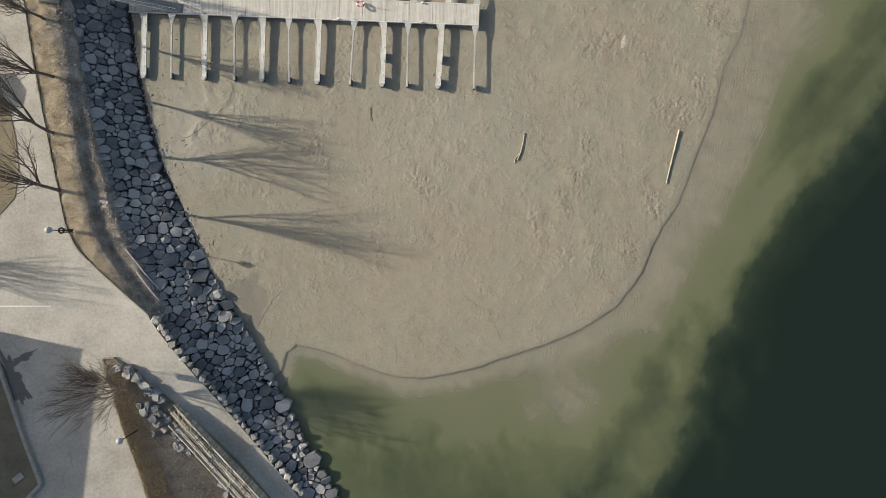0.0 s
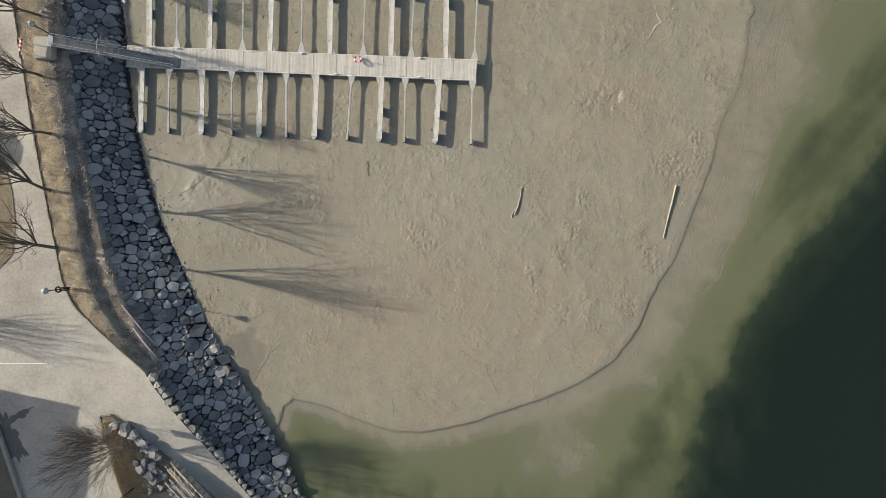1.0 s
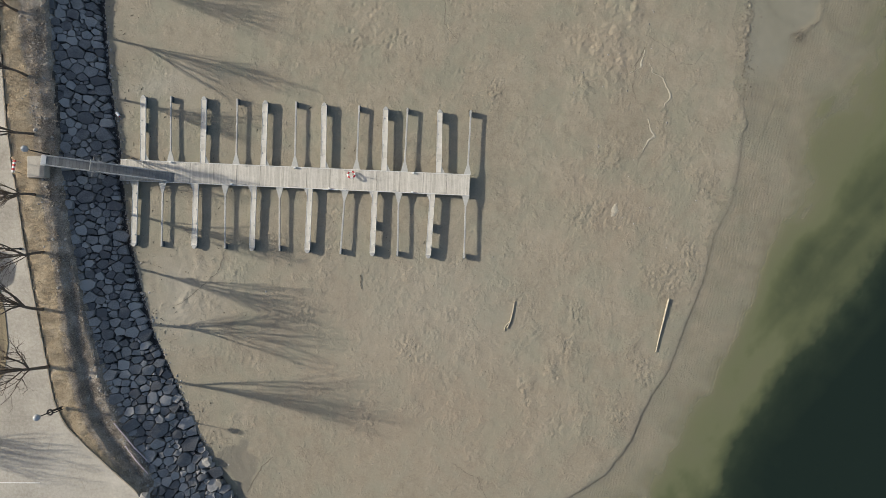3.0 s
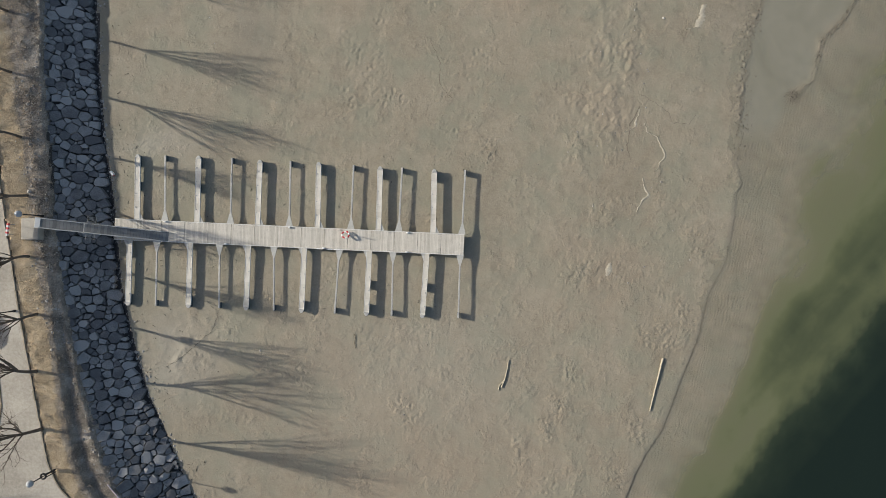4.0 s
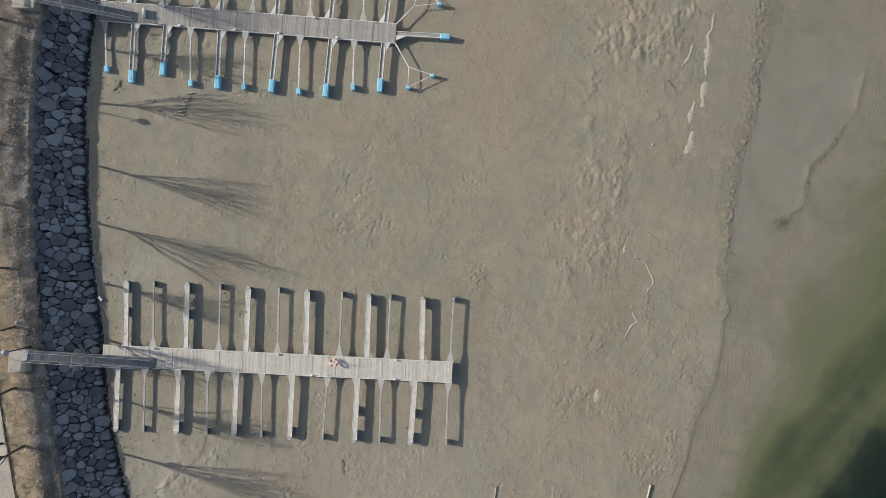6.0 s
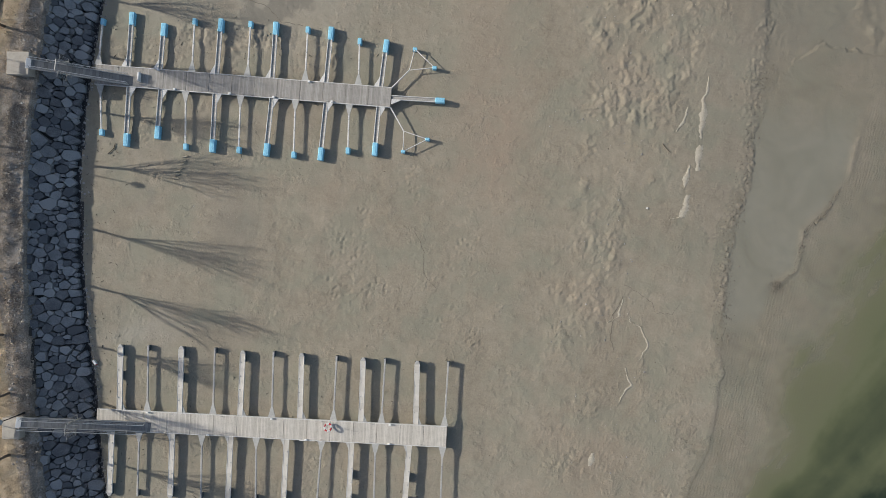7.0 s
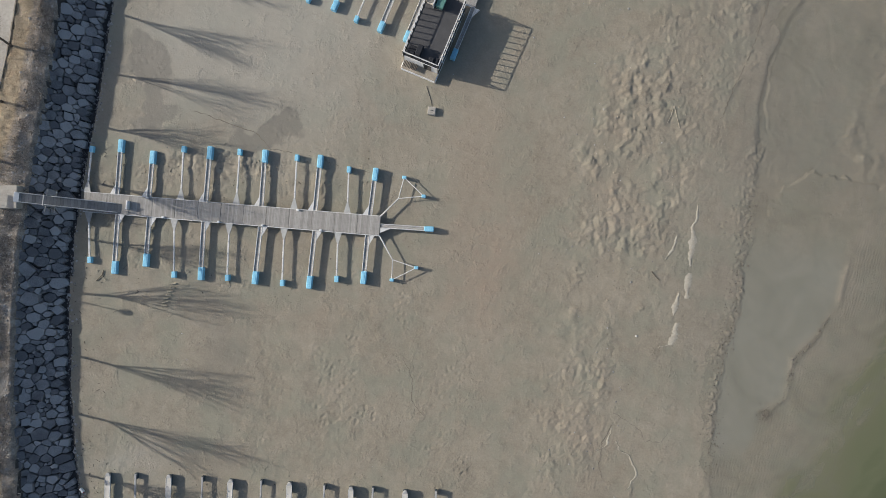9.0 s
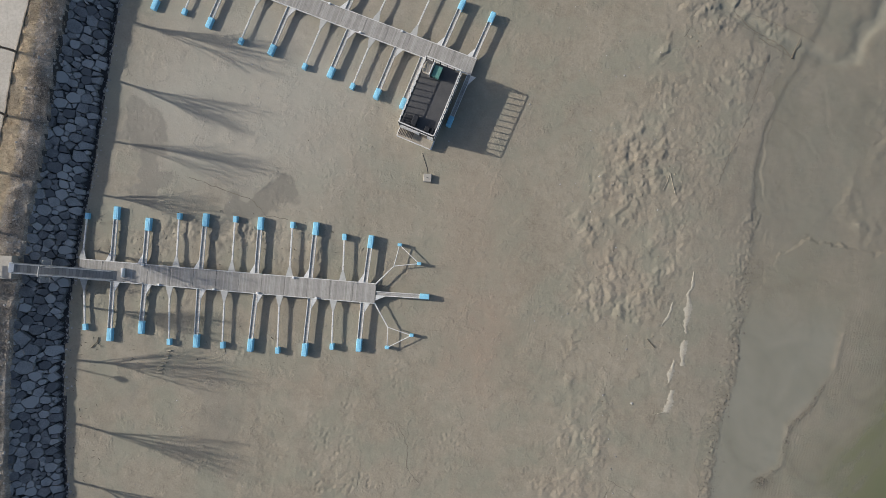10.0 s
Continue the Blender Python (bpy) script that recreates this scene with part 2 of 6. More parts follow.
# promenade: worn pale asphalt with dust, cracks and patches
PAVE, nt, p = material("dusty pale asphalt", 0.92)
t1 = maths(nt, "ADD", maths(nt, "MULTIPLY", noise_tex(nt, 0.16, 5, 0.6), 0.6), maths(nt, "MULTIPLY", noise_tex(nt, 3.5, 6, 0.7), 0.4))
c = ramp(nt, t1, [(0.36, (0.275, 0.25, 0.21)), (0.52, (0.405, 0.375, 0.322)), (0.68, (0.53, 0.495, 0.432))])
crack = node(nt, "TexVoronoi", {"Vector": coords(nt)}, Scale=0.13)
crack.feature = "DISTANCE_TO_EDGE"
c = mix(nt, maths(nt, "MULTIPLY", maths(nt, "LESS_THAN", crack.outputs["Distance"], 0.004), 0.16), c, (0.16, 0.15, 0.13))
c = mix(nt, maths(nt, "MULTIPLY", ramp(nt, noise_tex(nt, 0.5, 4, 0.7, distort=1.0), [(0.6, 0.0), (0.68, 1.0)]), 0.3), c, (0.22, 0.2, 0.17))
nt.links.new(c, p.inputs["Base Color"])
bump(nt, p, noise_tex(nt, 25, 5, 0.7), 0.4, 0.02)

BED = simple("rough bed of straw and soil", (0.09, 0.076, 0.06), (0.3, 0.25, 0.19), 1.0, 0.95, grain=8, bumpy=0.9, dist=0.07)
DAMP = simple("damp asphalt", (0.09, 0.085, 0.078), (0.16, 0.15, 0.135), 1.5, 0.45, grain=20, bumpy=0.2)
LAWN = simple("brown winter lawn", (0.12, 0.1, 0.065), (0.27, 0.225, 0.15), 0.6, 0.95, grain=9, bumpy=0.9, dist=0.05)

# water: clouds of silt over the shallows, murkier and darker with depth
WATER, nt, p = material("silty harbour water", 0.12, spec=0.5)
p.inputs["IOR"].default_value = 1.33
depth = attribute(nt, "depth")
silt = noise_tex(nt, 0.16, 6, 0.62, distort=0.9)
d2 = maths(nt, "ADD", depth, maths(nt, "MULTIPLY", maths(nt, "SUBTRACT", silt, 0.5), 0.45))
c = ramp(nt, maths(nt, "DIVIDE", d2, 3.0), [(0.03, (0.29, 0.275, 0.205)), (0.13, (0.168, 0.172, 0.102)), (0.28, (0.102, 0.114, 0.06)), (0.5, (0.031, 0.043, 0.026)), (0.8, (0.0115, 0.0195, 0.0142))])
nt.links.new(c, p.inputs["Base Color"])
nt.links.new(ramp(nt, maths(nt, "DIVIDE", d2, 3.0), [(0.0, 0.12), (0.05, 0.36), (0.12, 0.76), (0.22, 1.0)]), p.inputs["Alpha"])
turned = node(nt, "Mapping", {"Vector": coords(nt)})
turned.inputs["Rotation"].default_value = (0, 0, radians(14))
wave = node(nt, "TexWave", {"Vector": turned.outputs[0]}, Scale=1.05, Distortion=6.0, Detail=3.0)
wave.inputs["Detail Scale"].default_value = 0.35
swell = noise_tex(nt, 0.7, 3, 0.5)
shoal = ramp(nt, maths(nt, "DIVIDE", depth, 3.0), [(0.0, 0.7), (0.06, 1.0), (0.16, 0.12), (0.3, 0.0)])
b1 = bump(nt, p, maths(nt, "MULTIPLY", wave.outputs["Fac"], shoal), 0.3, 0.05)
bump(nt, p, swell, 0.2, 0.06, b1)

# ---------------------------------------------------------------- mesh helpers
def mesh_object(name, bm, mat, smooth=False):
    me = bpy.data.meshes.new(name)
    bm.to_mesh(me)
    bm.free()
    me.materials.append(mat)
    if smooth:
        me.shade_smooth()
    return new(name, me)


def part(name, bm, mat, parent, label="", smooth=False):
    ob = mesh_object(name, bm, mat, smooth)
    ob.parent = parent
    if label:
        ob["label"] = label
    return ob


def empty(name, m, label, category, group="", kind=""):
    ob = new(name)
    ob.matrix_basis = m
    return tagged(ob, label, category, group, kind)


def box(bm, x0, x1, y0, y1, z0, z1, bevel=0.0, m=None):
    vs = [bm.verts.new((x, y, z)) for z in (z0, z1) for x, y in ((x0, y0), (x1, y0), (x1, y1), (x0, y1))]
    fs = [bm.faces.new([vs[i] for i in q]) for q in ((3, 2, 1, 0), (4, 5, 6, 7), (0, 1, 5, 4), (1, 2, 6, 5), (2, 3, 7, 6), (3, 0, 4, 7))]
    if bevel:
        es = list({e for f in fs for e in f.edges})
        out = bmesh.ops.bevel(bm, geom=es, offset=bevel, segments=1, affect="EDGES")
        vs = list({v for f in out["faces"] for v in f.verts} | {v for v in vs if v.is_valid})
    if m is not None:
        bmesh.ops.transform(bm, matrix=m, verts=vs)
    return bm


def tube(bm, pts, radii, sides=6, cap=True):
    """A tapered tube through pts."""
    rings = []
    for i, pt in enumerate(pts):
        a, b = pts[max(i - 1, 0)], pts[min(i + 1, len(pts) - 1)]
        d = (Vector(b) - Vector(a)).normalized()
        u = d.orthogonal().normalized()
        w = d.cross(u)
        rings.append([bm.verts.new(Vector(pt) + (u * math.cos(k * math.tau / sides) + w * math.sin(k * math.tau / sides)) * radii[i]) for k in range(sides)])
    for r0, r1 in zip(rings, rings[1:]):
        for k in range(sides):
            bm.faces.new((r0[k], r0[(k + 1) % sides], r1[(k + 1) % sides], r1[k]))
    if cap:
        bm.faces.new(rings[0][::-1])
        bm.faces.new(rings[-1])
    return bm


def prism(bm, outline, z0, z1, chamfer=0.0):
    """An upright prism over an outline, with a chamfered top edge."""
    n = len(outline)
    cx, cy = sum(q[0] for q in outline) / n, sum(q[1] for q in outline) / n
    low = [bm.verts.new((x, y, z0)) for x, y in outline]
    high = [bm.verts.new((x, y, z1 - chamfer)) for x, y in outline]
    layers = [low, high]
    if chamfer:
        k = 0.86
        layers.append([bm.verts.new((cx + (x - cx) * k, cy + (y - cy) * k, z1)) for x, y in outline])
    for a, b in zip(layers, layers[1:]):
        for i in range(n):
            bm.faces.new((a[i], a[(i + 1) % n], b[(i + 1) % n], b[i]))
    bm.faces.new(layers[-1])
    bm.faces.new(low[::-1])
    return bm


# ---------------------------------------------------------------- lie of the land
LATTICE = np.random.RandomState(5).rand(256, 256)


def vnoise(x, y):
    xi, yi = np.floor(x).astype(int), np.floor(y).astype(int)
    fx, fy = x - xi, y - yi
    fx, fy = fx * fx * (3 - 2 * fx), fy * fy * (3 - 2 * fy)
    g = lambda a, b: LATTICE[a & 255, b & 255]
    return (g(xi, yi) * (1 - fx) + g(xi + 1, yi) * fx) * (1 - fy) + (g(xi, yi + 1) * (1 - fx) + g(xi + 1, yi + 1) * fx) * fy


def fbm(x, y, scale, octaves=4, gain=0.5):
    """Layers of noise, each turned against the last so that no grid shows."""
    total, amp, norm = 0.0, 1.0, 0.0
    u, v = x / scale, y / scale
    for o in range(octaves):
        total = total + amp * vnoise(u + 17.3 * o, v + 9.1 * o)
        norm, amp = norm + amp, amp * gain
        u, v = 2 * (0.8 * u - 0.6 * v), 2 * (0.6 * u + 0.8 * v)
    return total / norm


def pocks(x, y, cell, seed=0):
    """Distance to the nearest of scattered points, in cells, and that point's own chance number."""
    u, v = x / cell, y / cell
    xi, yi = np.floor(u).astype(int), np.floor(v).astype(int)
    best, chance = np.full(np.shape(x), 9.0), np.zeros(np.shape(x))
    for i in (-1, 0, 1):
        for j in (-1, 0, 1):
            a, b = (xi + i + 37 * seed) & 255, (yi + j + 91 * seed) & 255
            d = np.hypot(xi + i + 0.15 + 0.7 * LATTICE[a, b] - u, yi + j + 0.15 + 0.7 * LATTICE[b, a] - v)
            near = d < best
            best, chance = np.where(near, d, best), np.where(near, LATTICE[(a + 57) & 255, b], chance)
    return best, chance


def step(a, b, x):
    t = np.clip((x - a) / (b - a), 0, 1)
    return t * t * (3 - 2 * t)


# lines of the shore as x over y: foot and top of the riprap, grass crest, promenade kerb
FOOT = np.array([(-9, -29), (-11.6, -23.8), (-14.8, -18), (-16.2, -15), (-19.4, -9.2), (-21.5, -6.3), (-23.2, -3.4), (-24.6, -0.5), (-27, 5.3), (-28.4, 8.2), (-30, 14), (-31.3, 19.8), (-32.1, 28.2), (-33, 34), (-33.8, 43), (-34.1, 51), (-33.7, 57), (-32.5, 65.3), (-31.5, 71.2), (-30.8, 77), (-30, 83), (-29.3, 89), (-28, 100)])
TOP = np.array([(-12, -26.3), (-14, -22.5), (-15.9, -20.3), (-18.9, -17), (-21.4, -14.3), (-23.6, -11.5), (-26.1, -8.8), (-27.4, -6.4), (-28.65, -3.3), (-31.2, 2.3), (-32.8, 7.9), (-34.2, 13.4), (-35.4, 19), (-36.4, 26), (-37.1, 33), (-37.6, 42.5), (-37.6, 48), (-37.3, 55), (-36.7, 59.5), (-36.2, 65), (-35.2, 70.7), (-34.5, 76.3), (-34.1, 82), (-32.9, 87.6), (-31, 98)])
TOP[:, 0] *= np.interp(TOP[:, 1], [-6, 10], [1.0, 1.02])
FOOT[:, 0] *= np.interp(FOOT[:, 1], [-10, -7], [1.02, 1.0])
CREST = np.array([(-13, -26.3), (-27.2, -8.2), (-29.3, -5.6), (-31.2, -3.3), (-33.2, -0.5), (-34.5, 2.3), (-35.6, 7.8), (-36.4, 13.3), (-37.3, 18.8), (-38.4, 24.4), (-39.2, 33), (-40.1, 38), (-40.5, 48), (-40.2, 56), (-38.9, 64), (-37.5, 70.6), (-36.8, 76.2), (-36.1, 81.8), (-35.2, 87.4), (-33, 98)])
KERBLINE = np.array([(-13.2, -26.3), (-27.4, -8.1), (-28.7, -6.4), (-31, -4.4), (-33.5, -2.2), (-35.7, 0.05), (-36.8, 2.3), (-37.9, 7.8), (-39, 13.3), (-40, 18.8), (-40.9, 24.3), (-41.6, 29), (-42.4, 38), (-43, 48), (-42.5, 58), (-40.5, 68), (-38.9, 76), (-38.1, 81.6), (-36.8, 87.2), (-34.5, 98)])

for path in (TOP, CREST, KERBLINE):
    path[:, 0] *= np.interp(path[:, 1], [-25, -17, -9, -6], [1.06, 1.042, 1.015, 1.0])


def line_x(line, y):
    """x of a shore line at y, carried on straight past its ends."""
    xs, ys = line[:, 0], line[:, 1]
    x = np.interp(y, ys, xs)
    s0 = (xs[1] - xs[0]) / (ys[1] - ys[0])
    return x + np.where(y < ys[0], (y - ys[0]) * s0, 0.0)


WATER_Z, PROM_Z = -0.32, 3.7
WATERLINE = np.array([(-60, -60), (-16.7, -12.6), (-16.2, -10.8), (-15.2, -10.04), (-13.1, -10.5), (-10.8, -11.2), (-7.9, -12.4), (-4.9, -13.3), (-2, -13.5), (0.9, -13), (3.9, -12.3), (6.8, -11.3), (9.75, -10.3), (12.7, -9.3), (15.6, -7.7), (18, -6.1), (19.7, -4.05), (20.9, -2.3), (21.8, 0.06), (23, 2.4), (24.7, 4.8), (25.6, 7.1), (26.8, 10.6), (28.2, 14.15), (29.4, 18.9), (31.2, 22.6), (32.1, 26.8), (32.4, 32), (32.6, 35.6), (33.1, 41.5), (34.6, 49), (36.3, 57.2), (38.2, 62), (43, 64.5), (50, 64), (60, 70), (90, 84), (300, 150)])
DEEPLINE = np.array([(5, -60), (21.5, -25.9), (26.2, -18.7), (28, -12.3), (29.9, -5.8), (33, -0.5), (37, 5), (41.5, 10.8), (47, 16.6), (70, 38), (300, 220)])
POOL = np.array([(36, 34), (38.2, 40), (40.2, 41.5), (41, 45.7), (43.1, 47.5), (45.5, 51), (47, 57.4), (51, 62.2), (60, 69)])


def signed(line, x, y):
    """Distance to a line; plus on its left, minus on its right."""
    best, sign = np.full(x.shape, 1e9), np.ones(x.shape)
    for (ax, ay), (bx, by) in zip(line, line[1:]):
        dx, dy = bx - ax, by - ay
        t = np.clip(((x - ax) * dx + (y - ay) * dy) / (dx * dx + dy * dy), 0, 1)
        d = np.hypot(x - ax - t * dx, y - ay - t * dy)
        s = np.where(dx * (y - ay) - dy * (x - ax) >= 0, 1.0, -1.0)
        sign = np.where(d < best - 1e-9, s, sign)
        best = np.minimum(best, d)
    return best * sign


def blob(x, y, cx, cy, rx, ry, turn=0.0):
    c, s = math.cos(radians(turn)), math.sin(radians(turn))
    u, v = (x - cx) * c + (y - cy) * s, -(x - cx) * s + (y - cy) * c
    return np.exp(-((u / rx) ** 2 + (v / ry) ** 2))


def wobble(x, y):
    """The same place with a ragged shift, so that no edge of a patch is smooth."""
    return x + 5 * (fbm(x, y, 4.0) - 0.5) + 1.2 * (fbm(x + 31, y, 0.9) - 0.5), y + 5 * (fbm(x, y + 57, 4.0) - 0.5) + 1.2 * (fbm(x, y + 77, 0.9) - 0.5)


CHURNED = np.array([(36, 96), (32.5, 84), (29, 78), (25, 70), (23.5, 62), (20.5, 54), (19.5, 46), (18, 38), (16.5, 28), (16, 20)])
CRUMBS = np.array([(33.2, 30), (33.8, 36), (32.7, 40.5), (33.8, 46.6), (34.8, 50.3), (35.5, 55), (35.3, 60), (36, 64.2), (36.9, 68)])
RIPPLED = np.array([(19, 72), (18.5, 67), (15.5, 63), (14, 58), (13, 53), (11, 47), (10.2, 43)])
PRINTS = [(14.9, 25.5), (17.4, 26.9), (14.6, 20.6), (17.6, 21.3), (14.4, 11), (22.4, 14.6), (24.8, 14.9), (22.1, 5.2), (19.8, -0.2), (12.2, 4.8), (10, 2.6), (12.6, -0.9), (-5.2, 47.2), (0, 49.2), (-6.1, 42.7), (4.4, 41), (4.8, 44.2), (-8.6, 39), (-5.6, 38.6), (-2.8, 39.2), (2.5, 36), (6.2, 33.7), (-2, 6.6), (28.6, 24), (26.3, 16.4), (-13, 10.4), (13.6, 7.4)]


def mud_patches(x, y):
    """How rough, wet, rusty and dry the mud is."""
    u, v = wobble(x, y)
    clod = np.interp(v, [24, 36, 50, 60, 72, 78, 92], [0.2, 0.45, 0.6, 0.75, 0.85, 1.0, 1.0]) * step(1.15, 0.35, np.abs(signed(CHURNED, u, v)) / np.interp(v, [28, 40, 50, 60, 70, 80], [3.5, 4.5, 5.5, 7.5, 8.0, 7.0]))
    clod = np.maximum(clod, 0.7 * blob(u, v, 50, 78, 2.5, 4) + 0.8 * blob(u, v, 48.6, 68, 2.5, 4) + 0.95 * step(-33.5, -32, x) * step(-6, -9, x) * step(61.3, 62.2, y) * step(66.5, 65.5, y) + 0.7 * step(-33, -32, x) * step(-20, -24, x) * step(53, 54, y) * step(58.6, 57.8, y) + 0.8 * blob(u, v, -26, 12, 4.5, 4))
    calm = blob(u, v, 9, 54, 4.5, 14) + blob(u, v, 9, 76, 8, 9) + 0.9 * blob(u, v, -15, 78, 10, 9) + 0.6 * blob(u, v, -22, 42, 7, 9) + 1.0 * blob(u, v, 4, -9, 17, 4.5)
    rust = 1.3 * blob(u, v, 8.5, 53, 3, 6) + 0.5 * blob(u, v, 8, 66, 5, 8) + 0.4 * blob(u, v, 22, 64, 2.5, 9) + 0.4 * blob(u, v, 19, 37, 4, 4) + 0.6 * blob(u, v, 0, 0, 15, 7) + 0.4 * blob(u, v, -9, 50, 4, 4) + 0.5 * blob(u, v, 17, 20, 6, 5) + 0.35 * blob(u, v, -10, 12, 9, 5)
    puddle = 1.2 * blob(u, v, -27, 74.5, 2.2, 3.2) + blob(u, v, -16.5, 67.6, 3, 2) + 0.9 * blob(u, v, -12.5, 69, 1.8, 2) + blob(u, v, -25.5, 69.5, 2.5, 1.5) + blob(u, v, -20.5, -5, 2, 2.6) + 0.8 * blob(u, v, 40, 72, 4, 7) + 0.8 * blob(u, v, 46, 80, 6, 5)
    wet = np.maximum(0.74 * step(0.38, 0.52, puddle), 0.5 * blob(u, v, -17.3, 45.5, 2.0, 3.5) + 0.4 * blob(u, v, -28.2, 48.2, 0.7, 1.4) + 0.35 * blob(u, v, -25.4, 51.7, 0.9, 1.2) + 0.34 * step(22, 36, u) * step(28, 52, v) + 0.2 * step(33, 38, u) * step(58, 66, v))
    dry = 1.1 * blob(u, v, -14, 79, 13, 11) + 0.8 * blob(u, v, -26, 12, 4, 4) + 0.7 * blob(u, v, -28, 34, 4, 2.5) + 0.5 * blob(u, v, -23, 76, 5, 6) + 0.35 * blob(u, v, 0, 12, 12, 8)
    return np.clip(clod, 0, 1), np.clip(calm, 0, 1), np.clip(rust, 0, 1), np.clip(wet, 0, 1), np.clip(dry, 0, 1)


def channel(x, y, line, width, depth):
    return -depth * np.exp(-(signed(np.array(line), x, y) / width) ** 2)


def top_z(y):
    """Height of the riprap's upper edge."""
    return np.interp(y, [-26, -17.8, -14, -9, -6, 0, 6, 14], [0.4, 1.05, 1.45, 1.9, 2.15, 2.35, 2.4, 2.36])


def path_drop(y):
    """How far the pavement's edge lies below the promenade."""
    return np.interp(y, [-40, -25, -20, -17.8, -14, -12, -9.4, -6.5, -3, 60, 68], [3.4, 2.9, 2.4, 2.0, 1.2, 0.6, 0.2, 0.05, 0.0, 0.0, 0.3])


def prom_z(x, y):
    """Height of the pavement: level promenade, and a path that ramps down along the water in the south."""
    drop = path_drop(y)
    inner = np.interp(y, [-26.6, -15.3, -13.6, -11.8, -10.7, -8, -4], [-16.4, -26.3, -28.5, -29.8, -31.5, -33, -36])
    wide = np.interp(y, [-16, -14, -12, -10.5, -4], [1.2, 2.0, 3.4, 5.0, 6.5])
    left = np.interp(y, [-26, -21.4, -17, -13.1, -10.7, -8, -4], [-28.2, -29.6, -31.3, -32.4, -33.8, -41, -48])
    fall = 0.9 * np.clip((x - left) / (inner - left), 0, 1) + 0.1 * step(0, 1, (x - inner) / wide)
    return PROM_Z - drop * np.where(y > 30, 1.0, fall)


def bed_z(x, y):
    """Height of the wedge bed's foot, which falls gently towards the path."""
    x = min(x, float(np.interp(y, [-26.6, -15.3, -13.6, -11.8, -10.7], [-16.4, -26.3, -28.5, -29.8, -31.5])))
    return float(prom_z(np.array([float(x)]), np.array([float(y)]))[0])


GULLY = [(33.5, 89.5), (35.4, 88.4), (37.8, 87.2), (41, 86), (43.4, 84.8), (45.4, 84), (47.4, 84.8), (48.5, 87.2), (49.8, 88.8), (53, 94)]
LEVEES = [([(38.6, 77.7), (37.7, 72.6), (38, 69.3), (39.1, 66.8), (38.2, 65), (38.8, 60)], 0.16, 0.05), ([(40, 77.7), (42.6, 75.9), (44.1, 74.1), (45.5, 71.6), (46.1, 69.1)], 0.2, 0.045),
          ([(43.2, 83.9), (44.7, 81.8), (45.1, 77.8), (45.5, 76)], 0.22, 0.04), ([(39.4, 59.6), (39.5, 61.4), (41.7, 63.6), (42.7, 65.4), (45.6, 68.4)], 0.16, 0.035), ([(40.6, 75.6), (41.8, 73), (43.4, 72.4), (43, 70.2)], 0.14, 0.025)]


